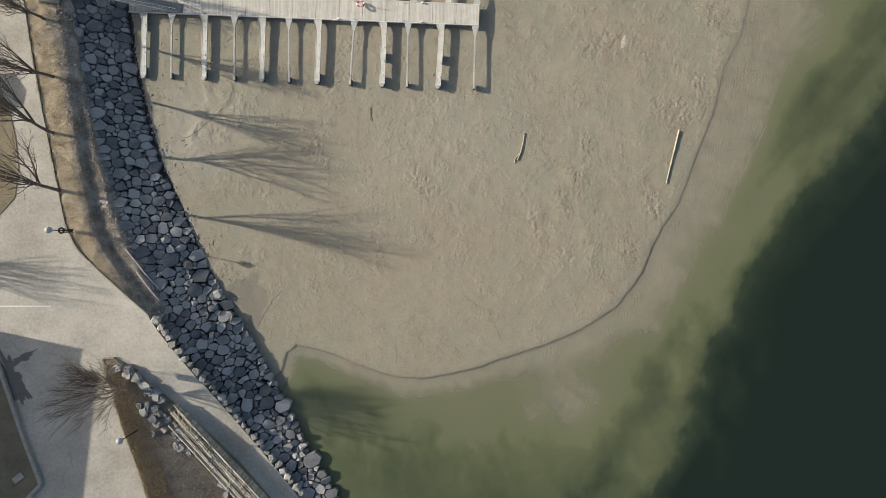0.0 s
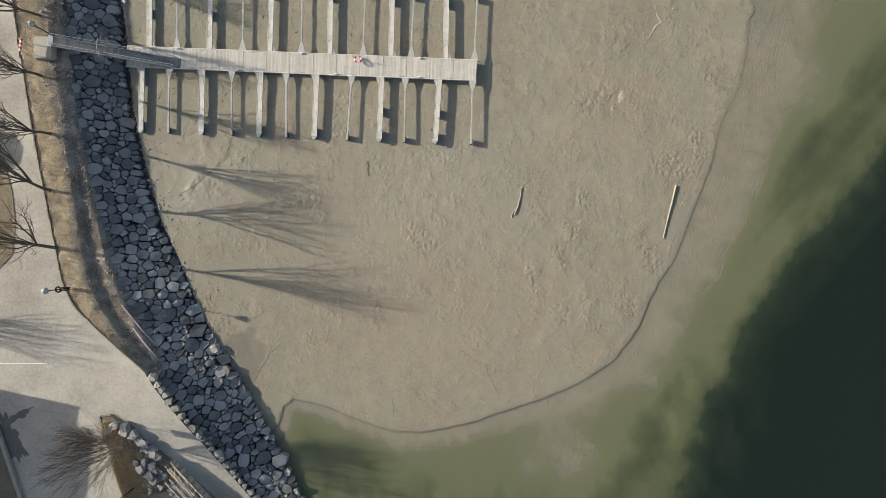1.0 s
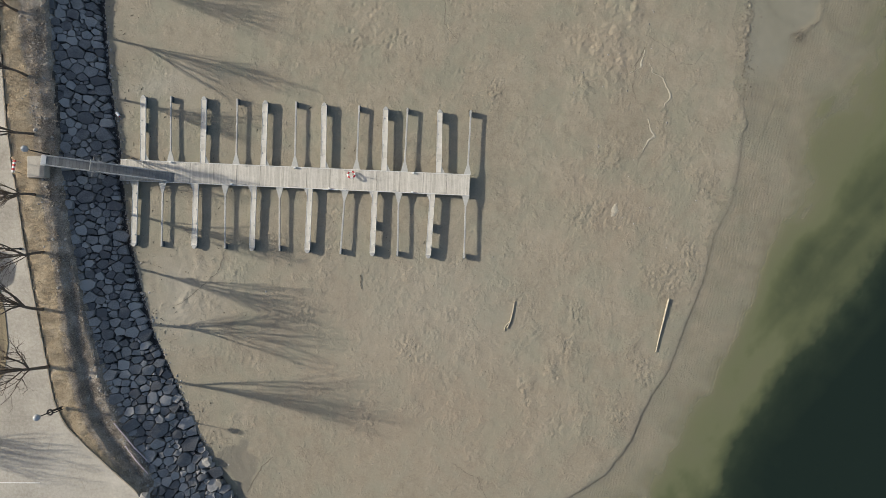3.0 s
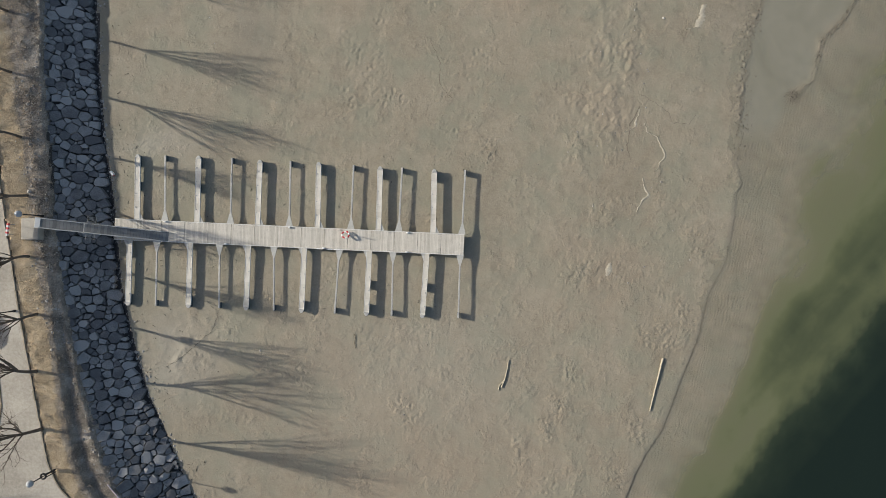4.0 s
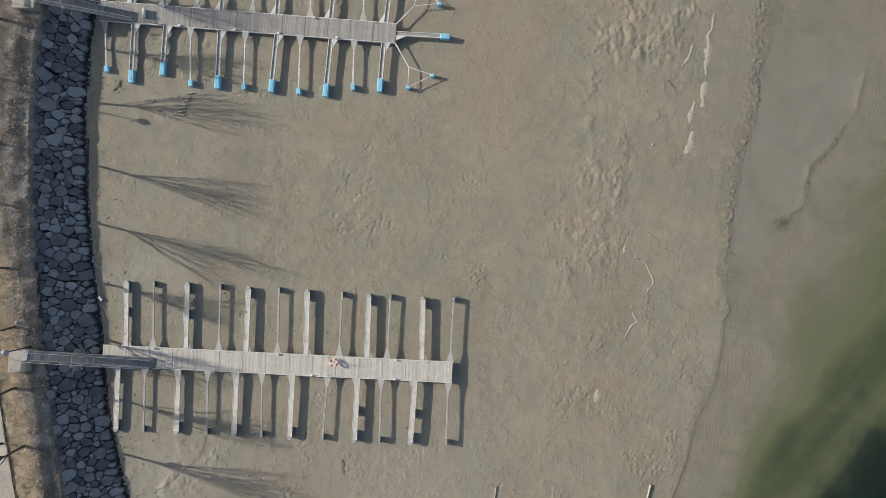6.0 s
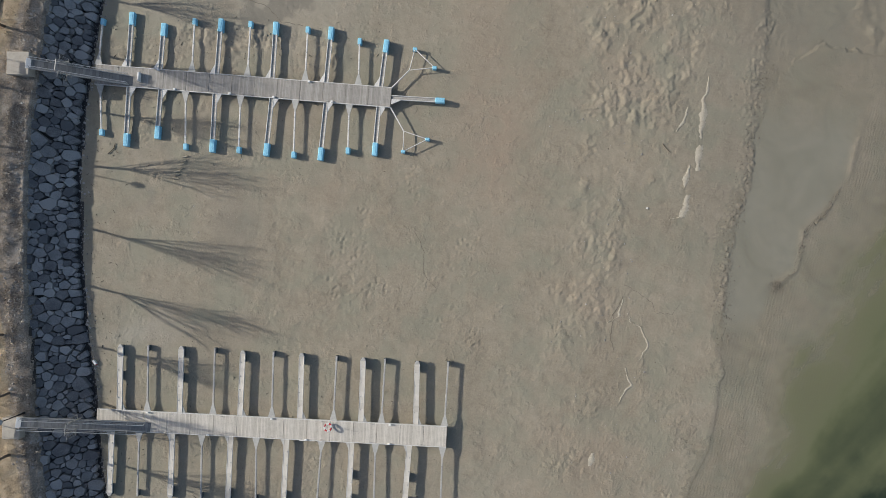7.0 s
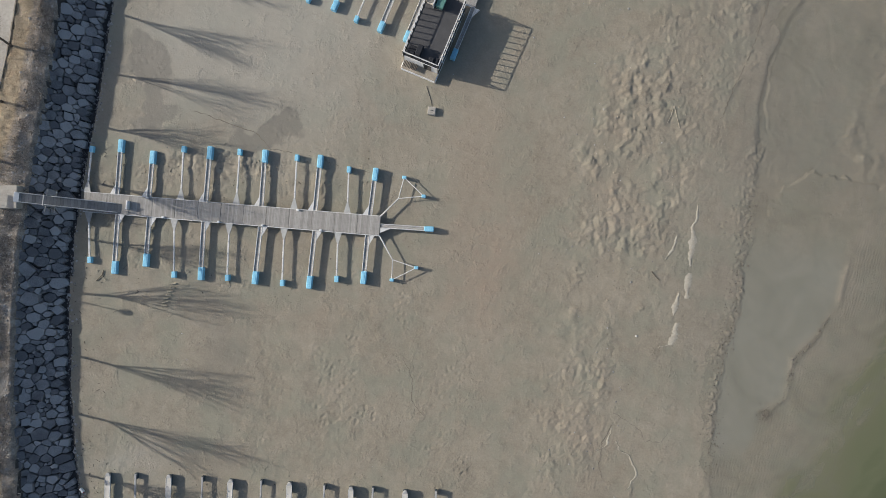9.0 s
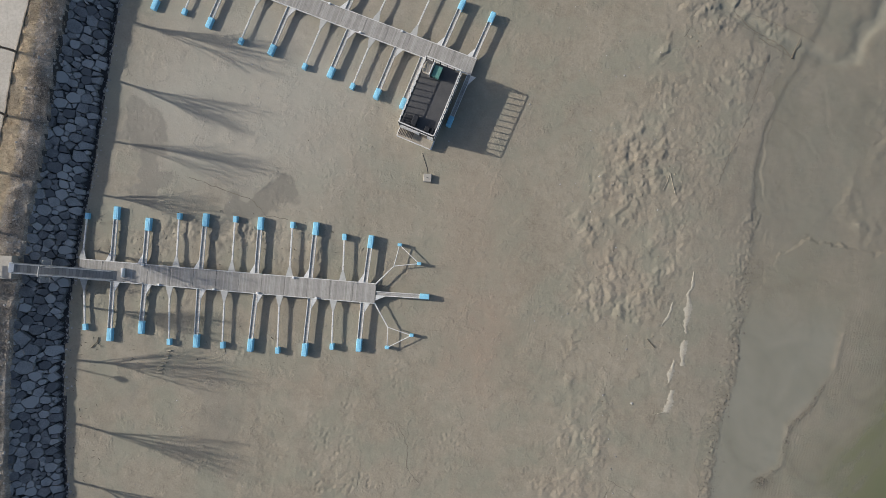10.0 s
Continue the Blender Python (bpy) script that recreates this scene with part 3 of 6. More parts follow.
def land(x, y):
    """Height of the ground, and the mud's patches and the depth of water over it."""
    d = signed(WATERLINE, x, y) + 0.3 * (fbm(x, y, 3.0) - 0.5) + 0.12 * (fbm(x, y, 0.6) - 0.5)
    deep = -signed(DEEPLINE, x, y) + 3.5 * (fbm(x, y, 5.0, 6, 0.6) - 0.5)
    d = d + step(22, 34, y) * 1.5 * (fbm(x, y, 2.2, 5, 0.6) - 0.5)
    d = d + step(52, 62, y) * step(37, 40, x) * 5 * (fbm(x, y, 3.5, 5, 0.6) - 0.5)
    clod, calm, rust, wet, dry = mud_patches(x, y)
    flat = 0.02 - 0.0085 * np.clip(x, -40, 60)
    shore = WATER_Z + 0.06 * step(-0.02, 0.16, d) * (1 - 0.85 * step(13, 26, y)) + 0.03 * np.maximum(d, 0)
    mud = -np.log(np.exp(-12 * flat) + np.exp(-12 * np.minimum(shore, 3))) / 12
    mud = mud + 0.08 * (fbm(x, y, 9.0, 3) - 0.5)
    wx, wy = x + 0.7 * (fbm(x + 8, y, 0.9, 3) - 0.5), y + 0.7 * (fbm(x, y + 21, 0.9, 3) - 0.5)
    f1, r1 = pocks(wx, wy, 0.95, 1)
    f2, r2 = pocks(wx, wy, 0.42, 2)
    f3, r3 = pocks(x, y, 0.5, 3)
    churn = clod * step(0.26, 0.5, fbm(x + 60, y, 2.6, 3, 0.6)) * (0.35 + 0.65 * step(0.4, 0.6, fbm(x, y + 44, 3.8, 3)))
    mud = mud + churn * (0.05 * step(0.6, 0.15, f1 + 0.25 * (r3 - 0.5)) * r1 ** 3 + 0.05 * step(0.5, 0.2, f2) * r2 ** 4 + 0.7 * np.abs(fbm(x + 91, y + 13, 1.9, 5, 0.6) - 0.5) + 0.2 * (fbm(x + 33, y + 13, 0.9, 4, 0.7) - 0.5))
    loose = step(0.38, 0.66, fbm(x + 5, y + 70, 6.0, 3)) * (1 - calm)
    mud = mud + (0.25 + 0.75 * loose) * (1 - calm) * 0.09 * (fbm(x, y, 1.3, 5, 0.62) - 0.5)
    prints = sum(blob(x, y, cx + 0.4 * math.sin(7 * cy), cy, 1.3 + 0.5 * math.sin(3 * cx), 1.5 + 0.5 * math.cos(5 * cy), 20) for cx, cy in PRINTS)
    prints = prints * step(0.3, 0.5, fbm(x + 3, y + 31, 1.2, 3))
    trod = np.clip(1.0 * prints + 0.45 * step(0.56, 0.7, fbm(x + 11, y + 240, 2.2, 5, 0.65)) * (1 - calm) + 0.6 * churn, 0, 1)
    mud = mud + trod * (0.016 * np.exp(-((f3 - 0.55) / 0.13) ** 2) - 0.065 * step(0.44, 0.2, f3)) * step(0.4, 0.6, r3)
    crumb = step(1.1, 0.2, np.abs(signed(CRUMBS, x, y)) / (0.7 + 1.3 * fbm(x, y, 2.0, 3))) * (x < 40)
    mud = mud + crumb * (0.1 * step(0.62, 0.15, f2) * r2 + 0.03 * (fbm(x, y, 0.5, 3) - 0.5))
    trod = np.maximum(trod, 0.5 * crumb)
    xw, yw = x + 1.2 * (fbm(x, y, 2.0) - 0.5), y + 1.2 * (fbm(x, y + 50, 2.0) - 0.5)
    shelf_x = np.interp(y, [60, 64.2, 66.4, 72.2, 77.3, 80.6, 83.9, 95], [36.4, 36.6, 36.9, 36.8, 38.2, 39.6, 41.8, 47]) + 0.5 * (fbm(x, y, 1.6, 3) - 0.5)
    low = step(62, 66, y)
    mud = mud - 0.1 * low * step(-0.3, 0.6, x - shelf_x)
    for line, width, rise in LEVEES:
        mud = mud + (channel(xw, yw, line, 0.7 * width, -0.55 * rise) + channel(xw + 1.6 * width, yw, line, width, 0.6 * rise)) * step(0.3, 0.55, fbm(x + 70, y, 2.5, 3))
    mud = mud + channel(xw, yw, GULLY, 0.85, 0.26)
    braid = low * step(0, 0.8, x - shelf_x) * step(49, 45.5, x + 3 * (fbm(x, y, 3.0, 3) - 0.5))
    mud = mud + braid * (0.05 * np.abs(fbm(x + 14, y, 2.4, 3, 0.5) - 0.5) ** 0.5 + 0.03 * (fbm(x, 0.6 * y, 0.8, 4, 0.6) - 0.5))
    bed = np.maximum(np.exp(-(signed(np.array(GULLY), xw, yw) / 0.85) ** 4), 0.35 * braid) * (d > 0.3)
    # wet also darkens the channel step's east face, painting in more of its shade
    wet = np.maximum(np.maximum(wet, 0.75 * np.exp(-((x - shelf_x - 0.15) / 0.3) ** 2) * low * (d > 0.3)), 0.5 * crumb) * (1 - bed)
    wet = np.maximum(wet, 0.6 * braid * (0.5 + 0.8 * fbm(x + 4, y, 2.0, 4)) * (d > 0.3))
    far = -d
    past = signed(POOL, x, y)
    north = step(33.5, 37.5, y)
    pool = step(0.0, 1.0, past) * north
    blend = step(20, 46, y)
    far = far * (1 - blend) + np.minimum(far, np.maximum(-past, 0) + 0.4) * blend
    plume = fbm(x + 0.35 * y + 3 * (fbm(x, y, 3.0, 3) - 0.5), 0.4 * y, 3.2, 5, 0.6) - 0.5
    far2 = far + (5.0 + 6.0 * step(-8, -16, y)) * plume * step(1.5, 4.5, far)
    open_depth = 0.03 + 0.02 * np.clip(far, 0, 3) + (0.052 + 0.024 * step(-14, -3, y) - 0.03 * step(16, 32, y)) * np.clip(far2 - 1.5 - 2.4 * step(-8, 14, y), 0, 9) + 0.5 * (fbm(0.55 * (0.74 * x - 0.67 * y), 0.09 * (0.67 * x + 0.74 * y), 1.0, 4) - 0.45) * step(4, 8, far) * step(-8, 0, y) + 0.02 * np.clip(far - 8, 0, 8) + 0.3 * blob(x, y, 38.5, 14.5, 2.6, 5, -25)
    open_depth = open_depth + 0.16 * step(0.8, 3.5, far + 3 * plume) * step(-4, -12, y)
    deep = deep + 3.0 * (fbm(x, 0.6 * y + 40, 2.2, 5, 0.65) - 0.5)
    open_depth = open_depth + 1.35 * step(-2.0, 2.9, deep) + 0.5 * step(2, 12, deep) + 0.36 * np.exp(-((deep + 5.8) / 2.0) ** 2) * step(4, 7, far)
    open_depth = open_depth + 0.08 * blob(x, y, -8, -24, 9, 7) + 0.1 * step(-17.5, -26, y + 12 * plume) * step(2, 9, x) + 0.22 * step(0.2, 1.8, far) * (blob(x, y, -12.5, -15, 5, 4.5) + 0.7 * blob(x, y, -14, -12.2, 3, 2.2))
    open_depth = open_depth + 0.75 * plume * step(2.5, 6, far) * step(2, -10, y)
    open_depth = open_depth + 0.16 * step(0.2, 2.2, far + 3 * plume) * step(13, 3, x) * step(-8.5, -10.8, y)
    open_depth = np.maximum(open_depth, 0.02 + 0.3 * step(0.6, 2.6, far) * step(-7, -10.5, y) * step(16, 8, x))
    floor_depth = 0.03 + 0.035 * np.clip(far, 0, 4) + 0.06 * np.clip(far - 4, 0, 20) + 0.8 * step(-2, 6, -signed(DEEPLINE, x, y))
    spit = np.exp(-(signed(POOL[1:7], x, y) / 0.35) ** 2) * step(0.42, 0.6, fbm(x, y, 1.4))
    sea = WATER_Z - floor_depth * (1 - pool) - 0.035 * pool + 0.06 * spit
    z = np.where(d >= 0, mud, sea)
    depth = np.where(d >= 0, 0.0, np.maximum(open_depth * (1 - pool) + 0.035 * pool - 0.06 * spit, 0))
    # the bank
    xf, xt, xc, xk = (line_x(q, y) for q in (FOOT, TOP, CREST, KERBLINE))
    xf = xf - 0.35
    south = step(-5.0, -8.5, y)
    zt = top_z(y)
    base = np.maximum(z, np.where(y < -8, WATER_Z - 0.6, -9))
    bank = base + (zt - 0.12 - base) * np.clip((xf - x) / np.maximum(xf - xt, 0.1), 0, 1)
    edge = PROM_Z - path_drop(y)
    lip = np.minimum(zt + np.interp(y, [-8, -4, 12, 26], [0.5, 0.42, 0.42, 0.4]), edge - 0.12)
    ledge = np.interp(y, [14, 32], [0.7, 1.7])
    shelf = zt - 0.12 + (lip - zt + 0.12) * step(0, 0.4, (xt - x) / np.maximum(xt - xc - ledge, 0.3))
    bank = np.where(x < xt, shelf, bank)
    crest = np.minimum(np.interp(y, [-6, -3, 12, 26], [3.12, 3.3, 3.3, 3.12]), edge - 0.1) + 0.12 * (fbm(x, y, 1.5) - 0.5)
    bank = np.where(x < xc + ledge, lip + (np.maximum(crest, lip) - lip) * step(1, 0, (x - xc) / ledge), bank)
    bank = np.where(x < xc, crest + (edge - 0.04 - crest) * np.clip((xc - x) / np.maximum(xc - xk, 0.1), 0, 1), bank)
    bank = bank - 0.4 * step(-0.1, 0.4, xf - x) * step(-0.1, 0.5, x - xt)
    bank = bank + np.where((x < xf) & (x > xk), 0.16 * (fbm(x, y, 0.8, 3) - 0.5), 0)
    steep = base + (edge - 0.6 - base) * np.clip((xf - x) / np.maximum(xf - xk, 0.1), 0, 1) - 0.3
    bank = bank * (1 - south) + np.minimum(steep, edge - 0.8) * south
    bank = np.where(x < xk, prom_z(x, y) - 0.35, bank)
    onbank = x < xf
    z = np.where(onbank, bank, z)
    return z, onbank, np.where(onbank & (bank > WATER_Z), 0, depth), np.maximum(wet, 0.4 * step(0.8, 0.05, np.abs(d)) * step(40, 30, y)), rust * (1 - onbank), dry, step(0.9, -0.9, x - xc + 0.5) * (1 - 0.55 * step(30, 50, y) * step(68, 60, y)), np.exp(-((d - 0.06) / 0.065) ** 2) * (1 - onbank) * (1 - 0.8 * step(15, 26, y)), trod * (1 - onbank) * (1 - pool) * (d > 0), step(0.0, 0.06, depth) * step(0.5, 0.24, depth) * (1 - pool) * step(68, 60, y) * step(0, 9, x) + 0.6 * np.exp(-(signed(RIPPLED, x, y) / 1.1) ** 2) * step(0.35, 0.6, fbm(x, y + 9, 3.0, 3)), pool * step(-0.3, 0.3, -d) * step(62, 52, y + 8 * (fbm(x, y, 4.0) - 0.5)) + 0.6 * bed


def spread(a, b, pitch, reach):
    """Even steps from a to b and ever wider ones past them."""
    inner = np.arange(a, b + pitch / 2, pitch)
    out, s = [], pitch
    while sum(out) < reach:
        s *= 1.6
        out.append(s)
    out = np.cumsum(out)
    return np.concatenate([a - out[::-1], inner, inner[-1] + out])


def graded(bands, reach=2500):
    """Steps of each band in turn, and ever wider ones past both ends."""
    inner = np.concatenate([np.arange(a, b - p / 2, p) for a, b, p in bands] + [[bands[-1][1]]])
    wide = np.cumsum(0.3 * 1.6 ** np.arange(1, 19))
    return np.concatenate([inner[0] - wide[::-1], inner, inner[-1] + wide])


def sheet(name, xs, ys, zfun):
    X, Y = np.meshgrid(xs, ys)
    got = zfun(X.ravel(), Y.ravel())
    n, m = len(xs), len(ys)
    co = np.column_stack([X.ravel(), Y.ravel(), got[0]]).astype(np.float32)
    i = (np.arange(m - 1)[:, None] * n + np.arange(n - 1)[None, :]).ravel()
    quads = np.column_stack([i, i + 1, i + 1 + n, i + n]).astype(np.int32)
    me = bpy.data.meshes.new(name)
    me.vertices.add(len(co))
    me.vertices.foreach_set("co", co.ravel())
    me.loops.add(quads.size)
    me.loops.foreach_set("vertex_index", quads.ravel())
    me.polygons.add(len(quads))
    me.polygons.foreach_set("loop_start", np.arange(0, quads.size, 4, dtype=np.int32))
    me.update(calc_edges=True)
    return new(name, me), got, quads


def give(ob, name, values):
    ob.data.attributes.new(name, "FLOAT", "POINT").data.foreach_set("value", np.asarray(values, np.float32))


GX, GY = graded([(-44, -34, 0.22), (-34, 41, 0.125), (41, 52, 0.2)]), graded([(-28, -14, 0.26), (-14, 93, 0.125)])
ground, got, quads = sheet("ground", GX, GY, land)
GZ = got[0].reshape(len(GY), len(GX))


def heights(x, y):
    """Height of the ground sheet at many places."""
    x, y = np.asarray(x, float), np.asarray(y, float)
    i, j = np.clip(np.searchsorted(GX, x) - 1, 0, len(GX) - 2), np.clip(np.searchsorted(GY, y) - 1, 0, len(GY) - 2)
    fx, fy = (x - GX[i]) / (GX[i + 1] - GX[i]), (y - GY[j]) / (GY[j + 1] - GY[j])
    return (GZ[j, i] * (1 - fx) + GZ[j, i + 1] * fx) * (1 - fy) + (GZ[j + 1, i] * (1 - fx) + GZ[j + 1, i + 1] * fx) * fy


def ground_z(x, y):
    return float(heights(x, y))



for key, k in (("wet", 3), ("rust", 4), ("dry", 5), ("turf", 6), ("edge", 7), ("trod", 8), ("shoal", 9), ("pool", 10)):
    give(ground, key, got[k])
ground.data.materials.append(MUD)
ground.data.materials.append(BANK)
ground.data.materials.append(GAPSHADE)
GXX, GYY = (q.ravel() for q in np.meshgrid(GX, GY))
# slot 2, the bed under the riprap, takes the gravel with gap shade painted in
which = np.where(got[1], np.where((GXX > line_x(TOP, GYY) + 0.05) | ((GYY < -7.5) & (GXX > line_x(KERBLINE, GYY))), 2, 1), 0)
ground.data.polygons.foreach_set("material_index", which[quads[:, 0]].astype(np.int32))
ground.data.shade_smooth()
tagged(ground, "bare grey-brown tidal mud with clods, tracks and wet patches", "mudflat", kind="structure")

water, got, quads = sheet("water", spread(-20, 60, 0.36, 2500), spread(-30, 75, 0.36, 2500), lambda x, y: (np.full(x.shape, WATER_Z), land(x, y)[2]))
give(water, "depth", got[1])
water.data.materials.append(WATER)
tagged(water, "silty olive-green harbour water turning dark offshore", "water", kind="structure")

# promenade, up to the kerb, and the path that ramps down beside the water
ys = np.concatenate([[-2500, -600, -120, -60], np.arange(-30, 0, 0.4), np.arange(0, 99, 1.0), [160, 600, 2500]])
offsets = np.concatenate([np.arange(0, 14, 0.4), [18, 30, 80, 2400]])
bm = bmesh.new()
rows = []
for y in ys:
    xk = float(line_x(KERBLINE, np.array([float(np.clip(y, -60, 98))]))[0]) - 0.06
    zz = prom_z(xk - offsets, np.full(len(offsets), float(y)))
    row = [bm.verts.new((xk, y, zz[0] - 1.6))] + [bm.verts.new((xk - o, y, z)) for o, z in zip(offsets, zz)]
    rows.append(row)
for a, b in zip(rows, rows[1:]):
    for k in range(len(offsets)):
        bm.faces.new((a[k], a[k + 1], b[k + 1], b[k]))
bmesh.ops.recalc_face_normals(bm, faces=bm.faces)
promenade = mesh_object("pavement", bm, PAVE)
tagged(promenade, "worn pale dusty asphalt promenade along the shore", "promenade", kind="structure")

# ---------------------------------------------------------------- riprap
rng = random.Random(11)


def xl(line, y):
    return float(line_x(line, np.array([float(y)]))[0])


def clip_cell(poly, mx, my, nx, ny):
    """Keeps the part of a polygon on the near side of a line through (mx, my) with the normal (nx, ny)."""
    out = []
    for (ax, ay), (bx, by) in zip(poly, poly[1:] + poly[:1]):
        da, db = (ax - mx) * nx + (ay - my) * ny, (bx - mx) * nx + (by - my) * ny
        if da <= 0:
            out.append((ax, ay))
        if da * db < 0:
            t = da / (da - db)
            out.append((ax + (bx - ax) * t, ay + (by - ay) * t))
    return out


def cells(sites, joint):
    """The share of each site among its neighbours, large ones taking more, drawn in by the gap."""
    grid = {}
    for i, (x, y, r) in enumerate(sites):
        grid.setdefault((int(x // 2), int(y // 2)), []).append(i)
    for i, (x, y, r) in enumerate(sites):
        turn = rng.uniform(0, math.tau)
        sides = rng.choice((4, 5, 5, 6))
        angles = [turn + (k + rng.uniform(-0.22, 0.22)) * math.tau / sides for k in range(sides)]
        poly = [(x + 1.7 * r * rng.uniform(0.85, 1.15) * math.cos(a), y + 1.7 * r * rng.uniform(0.85, 1.15) * math.sin(a)) for a in angles]
        for gx in range(int(x // 2) - 1, int(x // 2) + 2):
            for gy in range(int(y // 2) - 1, int(y // 2) + 2):
                for j in grid.get((gx, gy), ()):
                    if j != i and poly:
                        dx, dy = sites[j][0] - x, sites[j][1] - y
                        n = math.hypot(dx, dy)
                        if n < 3:
                            at = (n * n + r * r - sites[j][2] ** 2) / (2 * n) - joint * rng.uniform(0.4, 1.4)
                            tilt = rng.gauss(0, 0.14)
                            poly = clip_cell(poly, x + dx / n * at, y + dy / n * at, dx - dy * tilt, dy + dx * tilt)
        if len(poly) >= 3:
            yield x, y, r, poly


def slope_z(x, y):
    """Height of the plane that the fitted stones lie in."""
    xf, xt = xl(FOOT, y) - 0.3, xl(TOP, y)
    low = float(np.interp(y, [-27, -10, -6, 97], [-0.1, 0.0, 0.3, 0.36]))
    top = float(top_z(y))
    north = min(low + (top - low) * (xf - x) / (xf - xt), top + 0.12)
    edge, xk = PROM_Z - float(path_drop(y)) + 0.02, xl(KERBLINE, y)
    south = min(low + 0.3 + (edge - 0.75 - low) * (xf - x) / (xf - xk), edge - 0.4)
    f = float(step(-5.0, -8.5, y))
    return north * (1 - f) + south * f


def slab(bm, x, y, poly, thick, rough):
    """One stone lying in the slope: a flat face with broken edges, sides going down into the bank."""
    z0 = slope_z(x, y)
    gx, gy = (slope_z(x + 0.3, y) - slope_z(x - 0.3, y)) / 0.6, (slope_z(x, y + 0.4) - slope_z(x, y - 0.4)) / 0.8
    gx, gy = max(min(gx, 0.2), -0.7), max(min(gy, 0.35), -0.35)
    tx, ty = gx + rng.gauss(0, rough), gy + rng.gauss(0, rough)
    lift = rng.uniform(-0.06, 0.06)
    edge = 0.25 * max(math.hypot(q[0] - x, q[1] - y) for q in poly) + 0.06
    short = [q for k, q in enumerate(poly) if math.hypot(q[0] - poly[k - 1][0], q[1] - poly[k - 1][1]) > edge]
    if len(short) >= 3:
        poly = short
    poly = [(px + rng.gauss(0, 0.03), py + rng.gauss(0, 0.03)) for px, py in poly]
    plane = lambda px, py: z0 + lift + tx * (px - x) + ty * (py - y)
    rings = []
    for k, drop in ((1.03, thick), (1.0, 0.045), (0.965, 0.0)):
        ring = []
        for px, py in poly:
            j = 0.025 if drop else 0.012
            qx, qy = x + (px - x) * k, y + (py - y) * k
            ring.append(bm.verts.new((qx, qy, plane(qx, qy) - drop + rng.uniform(-j, j))))
        rings.append(ring)
    n = len(poly)
    for a, b in zip(rings, rings[1:]):
        for i in range(n):
            bm.faces.new((a[i], a[(i + 1) % n], b[(i + 1) % n], b[i]))
    cx, cy = x + rng.gauss(0, 0.1), y + rng.gauss(0, 0.1)
    peak = bm.verts.new((cx, cy, plane(cx, cy) + rng.gauss(0, 0.4 * rough)))
    for i in range(n):
        bm.faces.new((rings[-1][i], rings[-1][(i + 1) % n], peak))


sites, taken = [], {}
for size, tries in ((0.66, 40), (0.5, 500), (0.39, 4000), (0.3, 12000), (0.22, 16000), (0.16, 12000)):
    for _ in range(tries):
        y, r = rng.uniform(-27, 96.5), size * rng.uniform(0.88, 1.12)
        x0, x1 = (xl(TOP, y) - 0.25 if y > -6 else xl(KERBLINE, y) + 0.5), xl(FOOT, y) - float(np.interp(y, [-10, 0, 10], [0.2, 0.4, 0.9]))
        if x1 - x0 < 1.6 * r:
            continue
        x = rng.uniform(x0 + 0.6 * r, x1 - 0.6 * r)
        key = (int(x // 2), int(y // 2))
        near = [q for i in (-1, 0, 1) for j in (-1, 0, 1) for q in taken.get((key[0] + i, key[1] + j), ())]
        if all((q[0] - x) ** 2 + (q[1] - y) ** 2 > (0.93 * (q[2] + r)) ** 2 for q in near):
            taken.setdefault(key, []).append((x, y, r))
            sites.append((x, y, r))
sections = {}
for low, high, words in ((-40, 0, "sloping bank of rough grey quarry stones above the inlet"), (0, 25, "sloping bank of fitted dark grey quarry stones below the bare trees"), (25, 45, "sloping bank of fitted dark grey quarry stones beside the bleached dock"), (45, 70, "sloping bank of fitted dark grey quarry stones beside the grey dock"), (70, 110, "sloping bank of fitted dark grey quarry stones along the far promenade")):
    sections[(low, high)] = empty("riprap", pose(0, 0, 0), words, "riprap", "riprap sections", "structure")
for x, y, r, poly in cells(sites, 0.038):
    bank = next(ob for (low, high), ob in sections.items() if low <= y < high)
    bm = bmesh.new()
    slab(bm, sum(q[0] for q in poly) / len(poly), sum(q[1] for q in poly) / len(poly), poly, 0.45 if y > -5 else 0.9, (0.05 if y > 2 else 0.14) * (1.5 if r < 0.42 else 1.0))
    part("stone", bm, STONE, bank)

# small broken stones in the gaps, along the foot and on the bramble shelf
bm = bmesh.new()


def pebble(bm, x, y, z, r):
    vs = []
    for k in range(5):
        a = k * math.tau / 5 + rng.uniform(-0.3, 0.3)
        vs.append(bm.verts.new((x + r * math.cos(a) * rng.uniform(0.7, 1.2), y + r * math.sin(a) * rng.uniform(0.7, 1.2), z + rng.uniform(0, 0.3) * r)))
    top = bm.verts.new((x + rng.uniform(-0.3, 0.3) * r, y + rng.uniform(-0.3, 0.3) * r, z + r * rng.uniform(0.6, 0.9)))
    for k in range(5):
        bm.faces.new((vs[k], vs[(k + 1) % 5], top))


spots = []
for _ in range(5200):
    y = rng.uniform(-26, 95)
    w = rng.random()
    if w < 0.3:
        x = xl(FOOT, y) + rng.gauss(-0.3, 0.3)
    elif w < 0.6:
        x = rng.uniform(xl(TOP, y), xl(FOOT, y))
    else:
        x = xl(TOP, y) + rng.gauss(-0.7, 0.7)
    spots.append((x, y, abs(rng.gauss(0.03, 0.06)) + 0.03))
zs = heights(np.array([s[0] for s in spots]), np.array([s[1] for s in spots]))
for (x, y, r), z in zip(spots, zs):
    pebble(bm, x, y, float(z) - 0.03, r)
tagged(mesh_object("rubble", bm, RUBBLE), "loose broken stones scattered along the bank", "rubble", kind="stuff")

